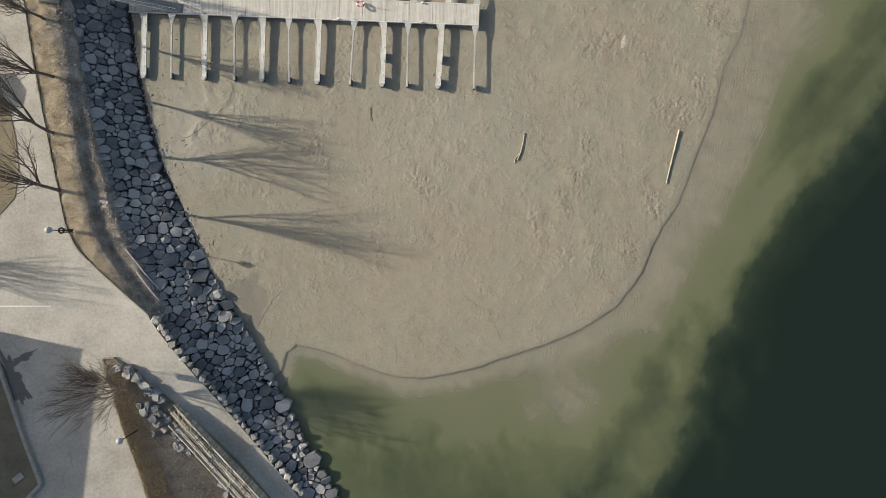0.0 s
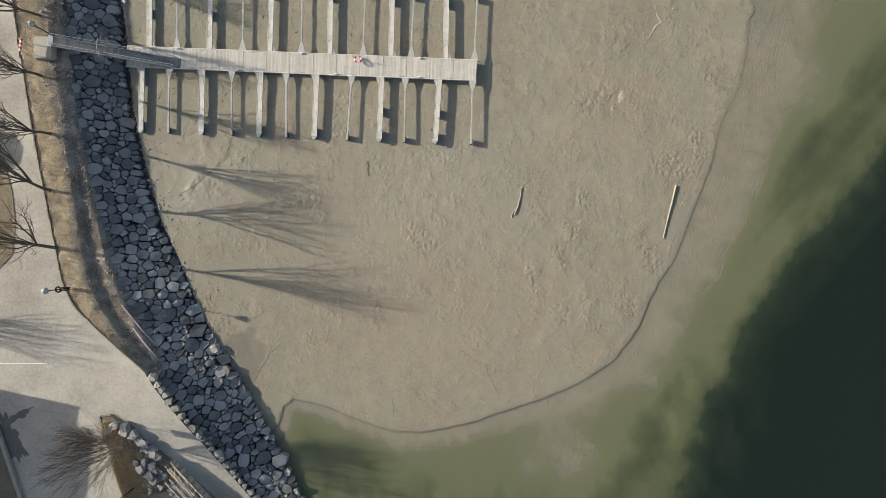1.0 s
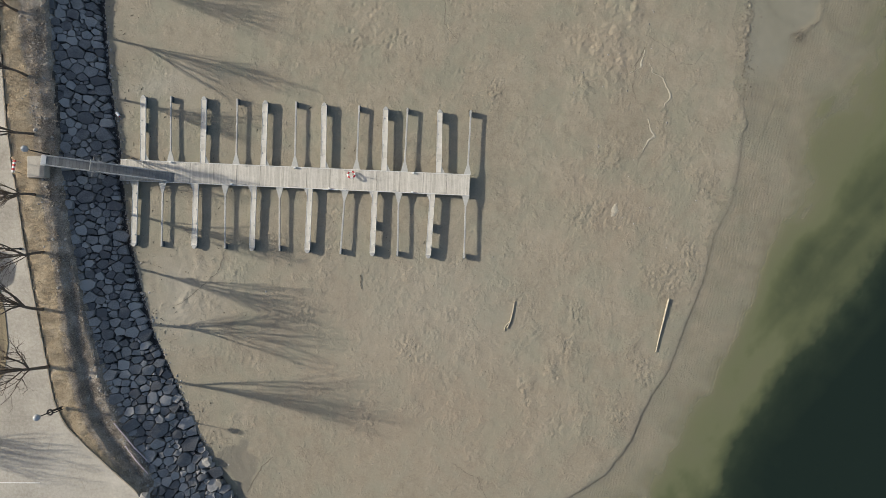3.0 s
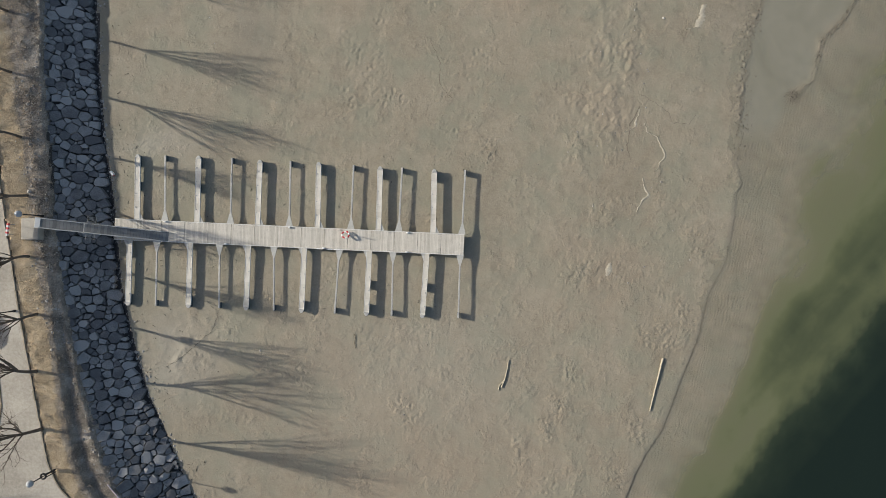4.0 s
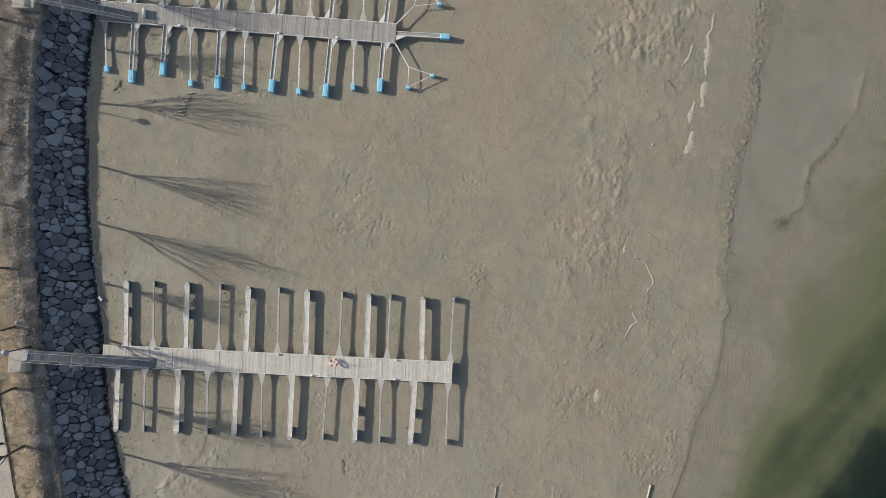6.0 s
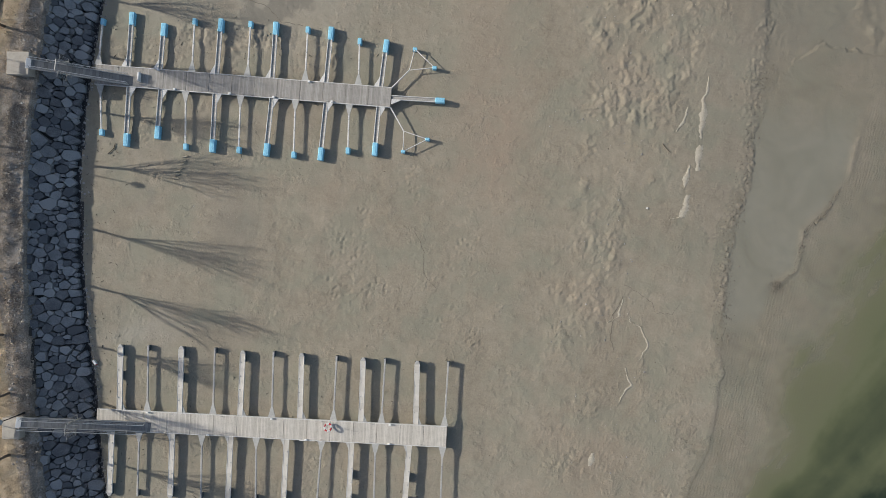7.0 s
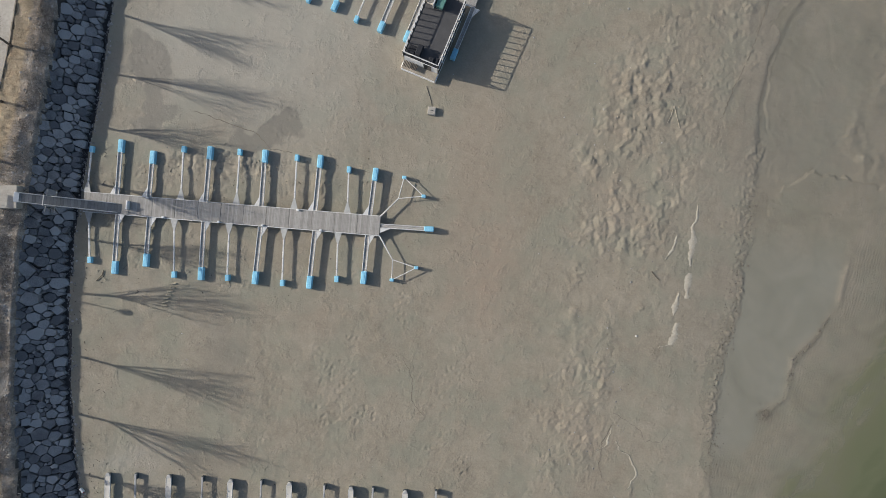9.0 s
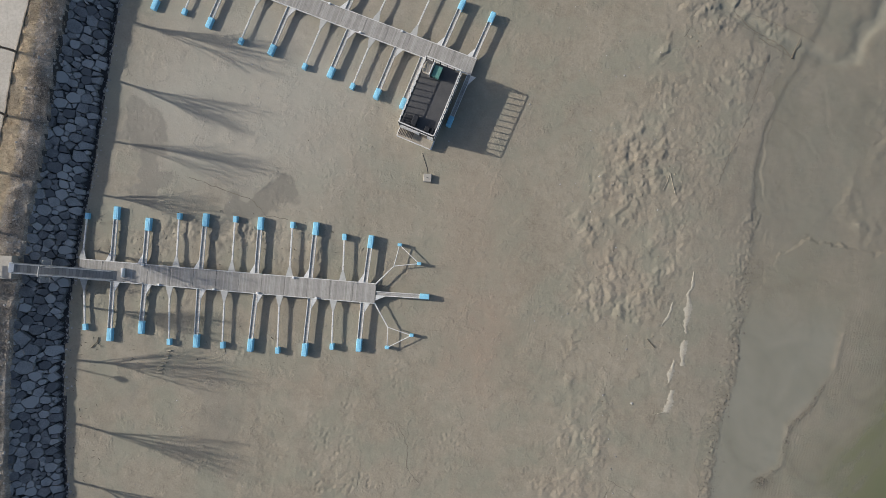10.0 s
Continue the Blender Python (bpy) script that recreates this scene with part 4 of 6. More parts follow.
# pale boulders along the promenade's edge in the south
boulder_at = [(-21.9, -7.0, 0.6), (-23.1, -4.6, 0.5)]
y = -25.0
while y < -6.6:
    r = rng.uniform(0.34, 0.55)
    boulder_at.append((xl(KERBLINE, y) + 0.3 + rng.uniform(-0.05, 0.2), y, r))
    y += r * rng.uniform(1.15, 1.6)


def boulder(x, y, z, r, mat, label, group):
    """A broken block: a ball cut flat by a handful of planes."""
    bm = bmesh.new()
    bmesh.ops.create_icosphere(bm, subdivisions=3, radius=r)
    cuts = [(Vector((rng.gauss(0, 1), rng.gauss(0, 1), rng.gauss(0.2, 0.7))).normalized(), r * rng.uniform(0.45, 0.75)) for _ in range(9)] + [(Vector((0, 0, 1)), r * 0.42)]
    for v in bm.verts:
        for n, d in cuts:
            over = v.co.dot(n) - d
            if over > 0:
                v.co -= n * over
        v.co += Vector((rng.gauss(0, 0.012), rng.gauss(0, 0.012), rng.gauss(0, 0.012)))
    ob = mesh_object("boulder", bm, mat)
    ob.matrix_basis = pose(x, y, z, 0, 0, rng.uniform(0, 360))
    return tagged(ob, label, "boulder", group)


for x, y, r in boulder_at:
    boulder(x, y, float(prom_z(np.array([xl(KERBLINE, y) - 0.1]), np.array([y]))[0]) - 0.1 if r < 0.56 and x < xl(TOP, y) + 1.2 else 0.45, r, RUBBLE, "pale grey angular boulder at the edge of the promenade" if x < xl(TOP, y) + 1.2 else "large pale boulder at the foot of the bank", "boulders")

# ---------------------------------------------------------------- grass and brambles
def blades(name, mat, n, pick, height, width, lean, label, category):
    xy = [pick() for _ in range(n)]
    z = heights([q[0] for q in xy], [q[1] for q in xy])
    verts, faces = [], []
    for (x, y), zz in zip(xy, z):
        h, a, w = height * rng.uniform(0.4, 1.3), rng.uniform(0, math.tau), width * rng.uniform(0.6, 1.5)
        dx, dy = math.cos(a), math.sin(a)
        tx, ty = rng.gauss(0, lean), rng.gauss(0, lean)
        b = len(verts)
        verts += [(x - dx * w, y - dy * w, zz - 0.03), (x + dx * w, y + dy * w, zz - 0.03), (x + tx * h, y + ty * h, zz + h)]
        faces.append((b, b + 1, b + 2))
    me = bpy.data.meshes.new(name)
    me.from_pydata(verts, [], faces)
    me.materials.append(mat)
    return tagged(new(name, me), label, category, kind="stuff")


def on_turf():
    y = rng.uniform(-5, 97)
    return rng.uniform(xl(KERBLINE, y) + 0.05, xl(CREST, y) + 0.5), y


SHELF_SPOTS = np.random.RandomState(9).rand(90000, 2)
SHELF_SPOTS[:, 1] = -5.5 + 102.5 * SHELF_SPOTS[:, 1]
SHELF_SPOTS[:, 0] = line_x(CREST, SHELF_SPOTS[:, 1]) + 0.1 + SHELF_SPOTS[:, 0] * (line_x(TOP, SHELF_SPOTS[:, 1]) - line_x(CREST, SHELF_SPOTS[:, 1]) + 0.3)
SHELF_SPOTS = SHELF_SPOTS[fbm(SHELF_SPOTS[:, 0], SHELF_SPOTS[:, 1], 1.6) > 0.4]
shelf_turn = itertools.cycle(SHELF_SPOTS.tolist())


def on_shelf():
    return tuple(next(shelf_turn))


blades("dry_grass", BLADE, 16000, on_turf, 0.13, 0.025, 0.9, "straw-coloured dry winter grass on the bank", "grass")
blades("brambles", BRAMBLE, 24000, on_shelf, 0.17, 0.02, 1.1, "leafless tangled brown brambles above the stones", "brambles")
blades("dead_stalks", STALK, 9000, on_shelf, 0.17, 0.016, 1.1, "pale dead stalks among the brambles", "stalks")

# ---------------------------------------------------------------- kerb
kerb = empty("kerb", pose(0, 0, 0), "row of worn kerb stones between promenade and grass", "kerb", kind="structure")
y = -6.6
while y < 96:
    x0, y1 = xl(KERBLINE, y), y + 0.98
    x1 = xl(KERBLINE, y1)
    n = math.hypot(x1 - x0, 0.98)
    while n > 1.25:
        y1 = y + (y1 - y) * 0.8
        x1 = xl(KERBLINE, y1)
        n = math.hypot(x1 - x0, y1 - y)
    if not (24.0 < (y + y1) / 2 < 26.3):
        bm = box(bmesh.new(), -n / 2 + 0.012, n / 2 - 0.012, -0.07, 0.07, -0.3, 0.035 + rng.uniform(-0.02, 0.02), 0.015)
        k = part("kerb_stone", bm, KERB, kerb)
        k.matrix_basis = pose((x0 + x1) / 2, (y + y1) / 2, float(prom_z(np.array([x0 - 0.1]), np.array([y]))[0]), 0, 0, math.degrees(math.atan2(y1 - y, x1 - x0)))
    y = y1

# ---------------------------------------------------------------- docks
def across(a, b):
    v = Vector((b[0] - a[0], b[1] - a[1]))
    return v.length, math.degrees(math.atan2(v.y, v.x))


def deck(dock, length, half, mat, panels, light_edge):
    """Deck panels end to end, edge angles, floats below."""
    for k in range(panels):
        a, b = length * k / panels + 0.012, length * (k + 1) / panels - 0.012
        part("deck_panel", box(bmesh.new(), a, b, -half, half, -0.12, rng.uniform(-0.006, 0.006), 0.008), mat, dock)
    for s in (-1, 1):
        part("edge_rail", box(bmesh.new(), 0, length, s * (half + 0.035) - 0.035, s * (half + 0.035) + 0.035, -0.18, 0.03, 0.01), light_edge, dock, "pale steel edge angle")
    for k in range(5):
        x = length * (k + 0.5) / 5
        part("float", box(bmesh.new(), x - 1.3, x + 1.3, -half + 0.15, half - 0.15, -0.75, -0.125, 0.06), FLOATD, dock, "dark plastic float under the deck")
    for k in range(7):
        x = length * (k + 0.5) / 7
        for s in (-1, 1):
            bm = box(bmesh.new(), x - 0.14, x + 0.14, s * (half - 0.1) - 0.03, s * (half - 0.1) + 0.03, 0.05, 0.09, 0.012)
            box(bm, x - 0.05, x + 0.05, s * (half - 0.1) - 0.025, s * (half - 0.1) + 0.025, 0.0, 0.055)
            part("cleat", bm, GALV, dock, "galvanised mooring cleat")


def frame_at(a, b, z):
    n, turn = across(a, b)
    return pose(a[0], a[1], z, 0, 0, turn - 90), n


def local_box(m, *args):
    bm = box(bmesh.new(), *args)
    bmesh.ops.transform(bm, matrix=m, verts=bm.verts)
    return bm


def finger_wide_boards(dock, a, b, side):
    """A boarded finger with a pointed steel nose, floats below and a gusset at its root."""
    inv = dock.matrix_basis.inverted()
    m, n = frame_at(a, b, dock.location.z)
    m = inv @ m
    f = part("finger", local_box(m, -0.23, 0.23, -0.1, n - 0.35, -0.1, -0.01, 0.01), FINGERTOP, dock, "narrow boarded mooring finger")
    bm = prism(bmesh.new(), [(-0.235, n - 0.35), (0.235, n - 0.35), (0.235, n - 0.2), (0.1, n), (-0.1, n), (-0.235, n - 0.2)], -0.16, 0.0, 0.02)
    bmesh.ops.transform(bm, matrix=m, verts=bm.verts)
    part("nose", bm, GALV, f, "grey pointed steel nose")
    for s in (-1, 1):
        part("side_rail", local_box(m, s * 0.25 - 0.02, s * 0.25 + 0.02, -0.1, n - 0.3, -0.16, 0.012, 0.006), PALE, f)
    part("float", local_box(m, -0.24, 0.24, n - 1.2, n - 0.1, -0.72, -0.17, 0.05), FLOATD, f, "dark plastic float")
    if rng.random() < 0.5:
        part("float", local_box(m, -0.24, 0.24, n * 0.45, n * 0.45 + 0.9, -0.72, -0.11, 0.05), FLOATD, f, "dark plastic float")
    bm = prism(bmesh.new(), [(side * 0.27, 0.0), (side * 0.62, 0.0), (side * 0.27, 0.75)] if side > 0 else [(side * 0.27, 0.0), (side * 0.27, 0.75), (side * 0.62, 0.0)], -0.12, -0.03)
    bmesh.ops.transform(bm, matrix=m, verts=bm.verts)
    part("gusset", bm, GUSSET, f, "triangular grey gusset plate")
    for k in range(4):
        y = n * (0.18 + 0.21 * k)
        part("cleat", local_box(m, -0.17, -0.09, y, y + 0.12, -0.012, 0.05, 0.01), GALV, f)


def finger_beam(dock, a, b, mat, floatmat, width, blue):
    """A single beam with a triangular root plate and a float under its end."""
    inv = dock.matrix_basis.inverted()
    m, n = frame_at(a, b, dock.location.z)
    m = inv @ m
    f = part("finger", local_box(m, -width / 2, width / 2, 0, n, -0.16, -0.02, 0.015), mat, dock, "single-beam mooring finger")
    bm = prism(bmesh.new(), [(-0.38, 0.0), (0.38, 0.0), (0.07, 1.15), (-0.07, 1.15)], -0.12, -0.012)
    bmesh.ops.transform(bm, matrix=m, verts=bm.verts)
    part("gusset", bm, GUSSET, f, "tapered grey root plate")
    w, long = (0.2, 0.62) if blue else (0.14, 0.55)
    part("float", local_box(m, -w, w, n - long, n + 0.03, -0.62, 0.015 if blue else -0.16, 0.04), floatmat, f, "light blue float" if blue else "dark grey float")
    for k in range(3):
        y = n * (0.3 + 0.22 * k)
        part("eye", local_box(m, -0.03, 0.03, y, y + 0.08, -0.03, 0.05), GALV, f)


def finger_double(dock, a, b, long=1.35, plate=-1):
    """Two pale pipes side by side with rungs, a blue float at the end and a root plate on one side."""
    inv = dock.matrix_basis.inverted()
    m, n = frame_at(a, b, dock.location.z)
    m = inv @ m
    f = part("finger", local_box(m, -0.17, 0.17, 0, n - long, -0.14, -0.09, 0.005), MESHY, dock, "mooring finger of two pale pipes and grating")
    for s in (-1, 1):
        part("pipe", local_box(m, s * 0.2 - 0.035, s * 0.2 + 0.035, 0, n - long + 0.05, -0.15, 0.0, 0.015), PALE, f, "pale coated pipe")
    bm = local_box(m, -0.27, 0.27, n - long, n, -0.62, 0.03, 0.06)
    fl = part("float", bm, FLOATB, f, "light blue plastic float")
    part("slot", local_box(m, -0.1, 0.1, n - long + 0.2, n - 0.25, 0.025, 0.045, 0.008), FLOATB, fl)
    tri = [(plate * 0.23, 0.0), (plate * 0.23, 1.0), (plate * 0.72, 0.0)]
    bm = prism(bmesh.new(), tri if plate < 0 else tri[::-1], -0.12, -0.02)
    bmesh.ops.transform(bm, matrix=m, verts=bm.verts)
    part("gusset", bm, PALE, f, "triangular pale root plate")


def gangway(a, b, width, label):
    """A railed aluminium gangway from the abutment down to the dock."""
    a, b = Vector(a), Vector(b)
    d = b - a
    n = d.length
    ux = d.normalized()
    uy = Vector((0, 0, 1)).cross(ux).normalized()
    uz = ux.cross(uy)
    m = Matrix((ux, uy, uz)).transposed().to_4x4()
    m.translation = a
    g = empty("gangway", m, label, "gangway", "gangways")
    h = width / 2
    part("walkway", box(bmesh.new(), 0, n, -h, h, -0.06, 0.0, 0.005), GRATE, g, "grey ribbed treads")
    for s in (-1, 1):
        part("stringer", box(bmesh.new(), 0, n, s * h - 0.045, s * h + 0.045, -0.22, 0.05, 0.012), GALV, g)
        part("handrail", tube(bmesh.new(), [(0.1, s * h, 1.0), (n - 0.1, s * h, 1.0)], [0.03, 0.03], 8), PALE, g, "pale handrail")
        part("knee_rail", tube(bmesh.new(), [(0.1, s * h, 0.52), (n - 0.1, s * h, 0.52)], [0.016, 0.016], 6), GALV, g)
        for k in range(int(n / 1.6) + 1):
            x = 0.1 + (n - 0.2) * k / int(n / 1.6)
            part("post", tube(bmesh.new(), [(x, s * h, 0), (x, s * h, 1.0)], [0.022, 0.022], 6), GALV, g)
    part("landing_plate", box(bmesh.new(), -0.35, 0.1, -h - 0.05, h + 0.05, -0.04, 0.03, 0.008), WHITE, g, "white painted hinge plate")
    part("end_flap", box(bmesh.new(), n, n + 0.8, -h, h, -0.05, 0.012, 0.008), GRATE, g)
    return g


def gate(x, y, z, turn, half, label):
    """A portal of steel posts with side wings that close off the gangway."""
    g = empty("gate", pose(x, y, z, 0, 0, turn), label, "gate", "gates")
    for s in (-1, 1):
        part("post", box(bmesh.new(), -0.04, 0.04, s * half - 0.04, s * half + 0.04, -0.6, 1.9, 0.01), GALV, g)
        bm = bmesh.new()
        for k in range(5):
            y = s * (half + 0.1 + 0.12 * k)
            box(bm, -0.012, 0.012, y - 0.012, y + 0.012, 0.1, 1.5)
        for z in (0.1, 1.5):
            box(bm, -0.015, 0.015, min(s * half, s * (half + 0.62)), max(s * half, s * (half + 0.62)), z, z + 0.03)
        part("wing", bm, GALV, g, "barred side wing")
    part("lintel", box(bmesh.new(), -0.045, 0.045, -half - 0.04, half + 0.04, 1.9, 1.98, 0.01), GALV, g)
    bm = bmesh.new()
    for k in range(8):
        box(bm, 0.08 + 0.12 * k, 0.1 + 0.12 * k, half - 0.05, half - 0.03, 0.08, 1.7)
    for z in (0.05, 0.9, 1.7):
        box(bm, 0.05, 1.0, half - 0.06, half - 0.02, z, z + 0.035)
    part("leaf", bm, GALV, g, "barred gate leaf standing open")
    return g


def abutment(x0, x1, y0, y1, z, label):
    bm = box(bmesh.new(), x0, x1, y0, y1, z - 1.4, z, 0.05)
    return tagged(mesh_object("abutment", bm, CONC), label, "abutment", kind="structure")


def lifebuoy_stand(x, y, z, turn, label):
    g = empty("lifebuoy", pose(x, y, z, 0, 0, turn), label, "lifebuoy", "lifebuoys")
    part("post", tube(bmesh.new(), [(0, 0, 0), (0, 0, 1.35)], [0.035, 0.035], 8), WHITE, g)
    for k in range(8):
        bm = bmesh.new()
        a0 = k * math.tau / 8
        tube(bm, [(0.1 + 0.36 * math.cos(a0 + j * math.tau / 32) * 0.92, 0.36 * math.sin(a0 + j * math.tau / 32), 0.42 + 0.36 * math.cos(a0 + j * math.tau / 32) * 0.42) for j in range(5)], [0.08] * 5, 8, False)
        part("ring_segment", bm, RED if k % 2 else WHITE, g, "red band" if k % 2 else "white band", True)
    return g


def barrier(x, y, z, turn, label):
    g = empty("barrier_board", pose(x, y, z, 0, 0, turn), label, "barrier", "barriers")
    for s in (-0.5, 0.5):
        part("post", tube(bmesh.new(), [(s, 0, 0), (s, 0, 1.1)], [0.03, 0.03], 8), GALV, g)
    for k in range(6):
        part("stripe", box(bmesh.new(), -0.6 + 0.2 * k, -0.4 + 0.2 * k, -0.16, 0.02, 0.85, 1.08, 0.004, Matrix.Rotation(0.0, 4, "X")), RED if k % 2 else WHITE, g)
    return g


# first dock: bleached boards
Z1 = 0.74
A1, B1 = (-32.11, 25.34), (3.72, 23.95)
n1, turn1 = across(A1, B1)
dock = empty("dock", pose(A1[0], A1[1], Z1, 0, 0, turn1), "bleached board dock with boarded fingers, stranded on the mud", "dock", "docks")
deck(dock, n1, 1.02, DECK1, 15, PALE)
WIDE_N = [(-29.8, 33.02, -29.8), (-23.66, 32.92, -23.57), (-17.47, 32.54, -17.27), (-11.33, 32.34, -11.24), (-5.08, 31.96, -4.93), (0.53, 31.69, 0.62)]
THIN_N = [(-26.96, 32.91, -26.99), (-20.25, 32.71, -20.16), (-14.23, 32.44, -14.14), (-7.92, 32.06, -7.66), (-3.0, 31.85, -2.68), (3.48, 31.64, 3.81)]
WIDE_S = [(-30.54, 17.5, -30.69), (-24.35, 17.29, -24.5), (-18.39, 17.09, -18.59), (-12.66, 16.88, -12.92), (-6.0, 16.61, -6.26), (-0.1, 16.41, -0.53)]
THIN_S = [(-27.76, 17.51, -27.85), (-21.34, 17.31, -21.37), (-15.78, 17.1, -15.76), (-9.07, 16.83, -9.51), (-3.57, 16.62, -3.66), (3.32, 16.42, 3.17)]
edge_y = lambda x, s: 25.34 - (x - A1[0]) * 0.0388 + s * 1.08
for s, wide, thin in ((1, WIDE_N, THIN_N), (-1, WIDE_S, THIN_S)):
    for xb, yt, xt in wide:
        finger_wide_boards(dock, (xb, edge_y(xb, s)), (xt, yt), 1)
    for xb, yt, xt in thin:
        finger_beam(dock, (xb, edge_y(xb, s)), (xt, yt), GALV, FLOATD, 0.17, False)
for x, s in ((5.2, 1), (17.9, 1), (21.5, -1), (30, 1), (30, -1), (11.5, -1)):
    part("service_pillar", box(bmesh.new(), x - 0.12, x + 0.12, s * 0.98 - 0.08, s * 0.98 + 0.08, 0.0, 0.22, 0.02), WHITE, dock, "small white service box")
for x in (20.8, 21.8, 22.6):
    part("fender", box(bmesh.new(), x, x + 0.6, -1.12, -1.04, -0.2, 0.06, 0.02), WHITE, dock, "white rubber fender")
lifebuoy_stand(-8.35, 25.0, Z1, -100, "red and white lifebuoy on a post at the dock's edge")
gangway((-37.75, 25.8, 3.8), (-27.0, 24.62, Z1 + 0.1), 0.92, "grey aluminium gangway sloping over the stones to the bleached dock")
gate(-33.0, 25.3, 2.45, -6, 0.5, "galvanised steel gate across the sloping gangway")
abutment(-39.5, -37.8, 24.15, 26.25, 3.8, "pale concrete abutment at the head of the gangway")
barrier(-40.15, 25.1, 3.8, 82, "red and white striped barrier board on two posts")

# second dock: grey boards, blue floats, three booms at the outer end
Z2 = 0.68
A2, B2 = (-32.9, 60.72), (-2.45, 58.74)
n2, turn2 = across(A2, B2)
dock2 = empty("dock", pose(A2[0], A2[1], Z2, 0, 0, turn2), "grey board dock with blue-floated fingers, stranded on the mud", "dock", "docks")
deck(dock2, n2, 0.98, DECK2, 13, PALE)
N2 = [(-32.59, -32.21, 66.44, 0), (-29.51, -29.2, 67.19, 1), (-26.24, -25.92, 66.09, 1), (-22.98, -22.78, 66.60, 0), (-20.42, -20.05, 66.65, 1), (-17.27, -17.02, 66.41, 0), (-14.71, -14.4, 66.40, 1), (-11.33, -11.13, 65.93, 0), (-9.17, -8.69, 65.97, 1), (-5.85, -5.76, 64.80, 0), (-3.52, -2.97, 64.73, 1)]
S2 = [(-32.38, -32.18, 54.46, 0), (-29.41, -29.66, 53.34, 1), (-26.15, -26.47, 54.15, 1), (-23.59, -23.54, 53.09, 0), (-20.56, -20.8, 52.85, 1), (-17.94, -18.07, 52.84, 0), (-14.73, -15.27, 52.53, 1), (-12.29, -12.42, 52.41, 0), (-9.14, -9.68, 52.16, 1), (-6.75, -6.84, 52.91, 0), (-3.72, -4.1, 52.73, 1)]
edge2 = lambda x, s: 60.72 - (x - A2[0]) * 0.0657 + s * 1.04
for s, rows2 in ((1, N2), (-1, S2)):
    for xb, xt, yt, wide in rows2:
        if wide:
            finger_double(dock2, (xb, edge2(xb, s)), (xt, yt), plate=-1 if s > 0 else -1)
        else:
            finger_beam(dock2, (xb, edge2(xb, s)), (xt, yt), PALE, FLOATB, 0.15, True)
finger_double(dock2, (-2.4, 58.75), (3.1, 58.5), 1.0, 1)
inv2 = dock2.matrix_basis.inverted()


def boom(dock, pts3, label):
    """An outrigger of pale pipes: an arm and a triangle with two small floats."""
    loc = [inv2 @ Vector((x, y, Z2 - 0.08)) for x, y in pts3]
    b = part("boom", tube(bmesh.new(), [loc[0], loc[1]], [0.07, 0.06], 8), PALE, dock, label)
    for i, j in ((1, 2), (2, 3), (1, 3)):
        part("pipe", tube(bmesh.new(), [loc[i], loc[j]], [0.045, 0.045], 8), PALE, b)
    for i in (2, 3):
        q = loc[i]
        part("float", box(bmesh.new(), q.x - 0.22, q.x + 0.22, q.y - 0.16, q.y + 0.16, -0.6, -0.02, 0.05), FLOATB, b, "small blue float")


boom(dock2, [(-2.45, 59.7), (-0.6, 61.6), (-0.05, 63.8), (1.98, 61.9)], "triangular outrigger of pale pipes")
boom(dock2, [(-2.5, 57.75), (-1.1, 55.3), (-1.15, 53.2), (1.35, 54.5)], "triangular outrigger of pale pipes")
for x, s in ((8.3, -1), (14.0, -1), (18.5, -1), (22, 1), (24.5, -1), (6.5, 1)):
    part("service_pillar", box(bmesh.new(), x - 0.12, x + 0.12, s * 0.94 - 0.1, s * 0.94 + 0.1, 0.0, 0.2, 0.02), WHITE, dock2, "small white service box")
part("ramp_stop", box(bmesh.new(), 4.6, 4.75, -0.45, 0.45, 0.0, 0.5, 0.02), WHITE, dock2, "white stop board at the gangway's end")
gangway((-37.55, 60.8, 3.6), (-29.3, 60.1, Z2 + 0.1), 0.9, "grey aluminium gangway sloping over the stones to the grey dock")
gate(-34.5, 60.5, 2.5, -6, 0.5, "galvanised steel gate across the gangway of the grey dock")
abutment(-39.8, -37.6, 59.7, 61.95, 3.66, "worn concrete abutment at the head of the gangway")
barrier(-40.4, 60.8, 3.66, 85, "red and white striped barrier board on two posts")

# third dock, askew, with the houseboat at its end
Z3 = 0.62
A3, B3 = (-26.9, 94.5), (7.25, 82.3)
n3, turn3 = across(A3, B3)
dock3 = empty("dock", pose(A3[0], A3[1], Z3, 0, 0, turn3), "grey board dock set askew, with blue-floated fingers on smooth mud", "dock", "docks")
deck(dock3, n3, 0.86, DECK2, 15, PALE)
DIRY = Vector((B3[0] - A3[0], B3[1] - A3[1])).normalized()
PERP = Vector((-DIRY.y, DIRY.x))
for tx, ty, wide in ((-26.07, 87.62, 1), (-22.92, 87.22, 0), (-20.38, 85.86, 1), (-17.02, 84.29, 0), (-13.91, 83.19, 1), (-10.38, 81.8, 0), (-7.74, 80.97, 1), (-5.39, 79.85, 0), (-2.92, 78.85, 1), (-0.21, 77.91, 1), (4.67, 76.14, 1)):
    v = Vector((tx - A3[0], ty - A3[1]))
    root = Vector(A3) + DIRY * (v.dot(DIRY) + 0.2) - PERP * 0.9
    if wide:
        finger_double(dock3, root, (tx, ty), 1.15, -1)
    else:
        finger_beam(dock3, root, (tx, ty), PALE, FLOATB, 0.14, True)
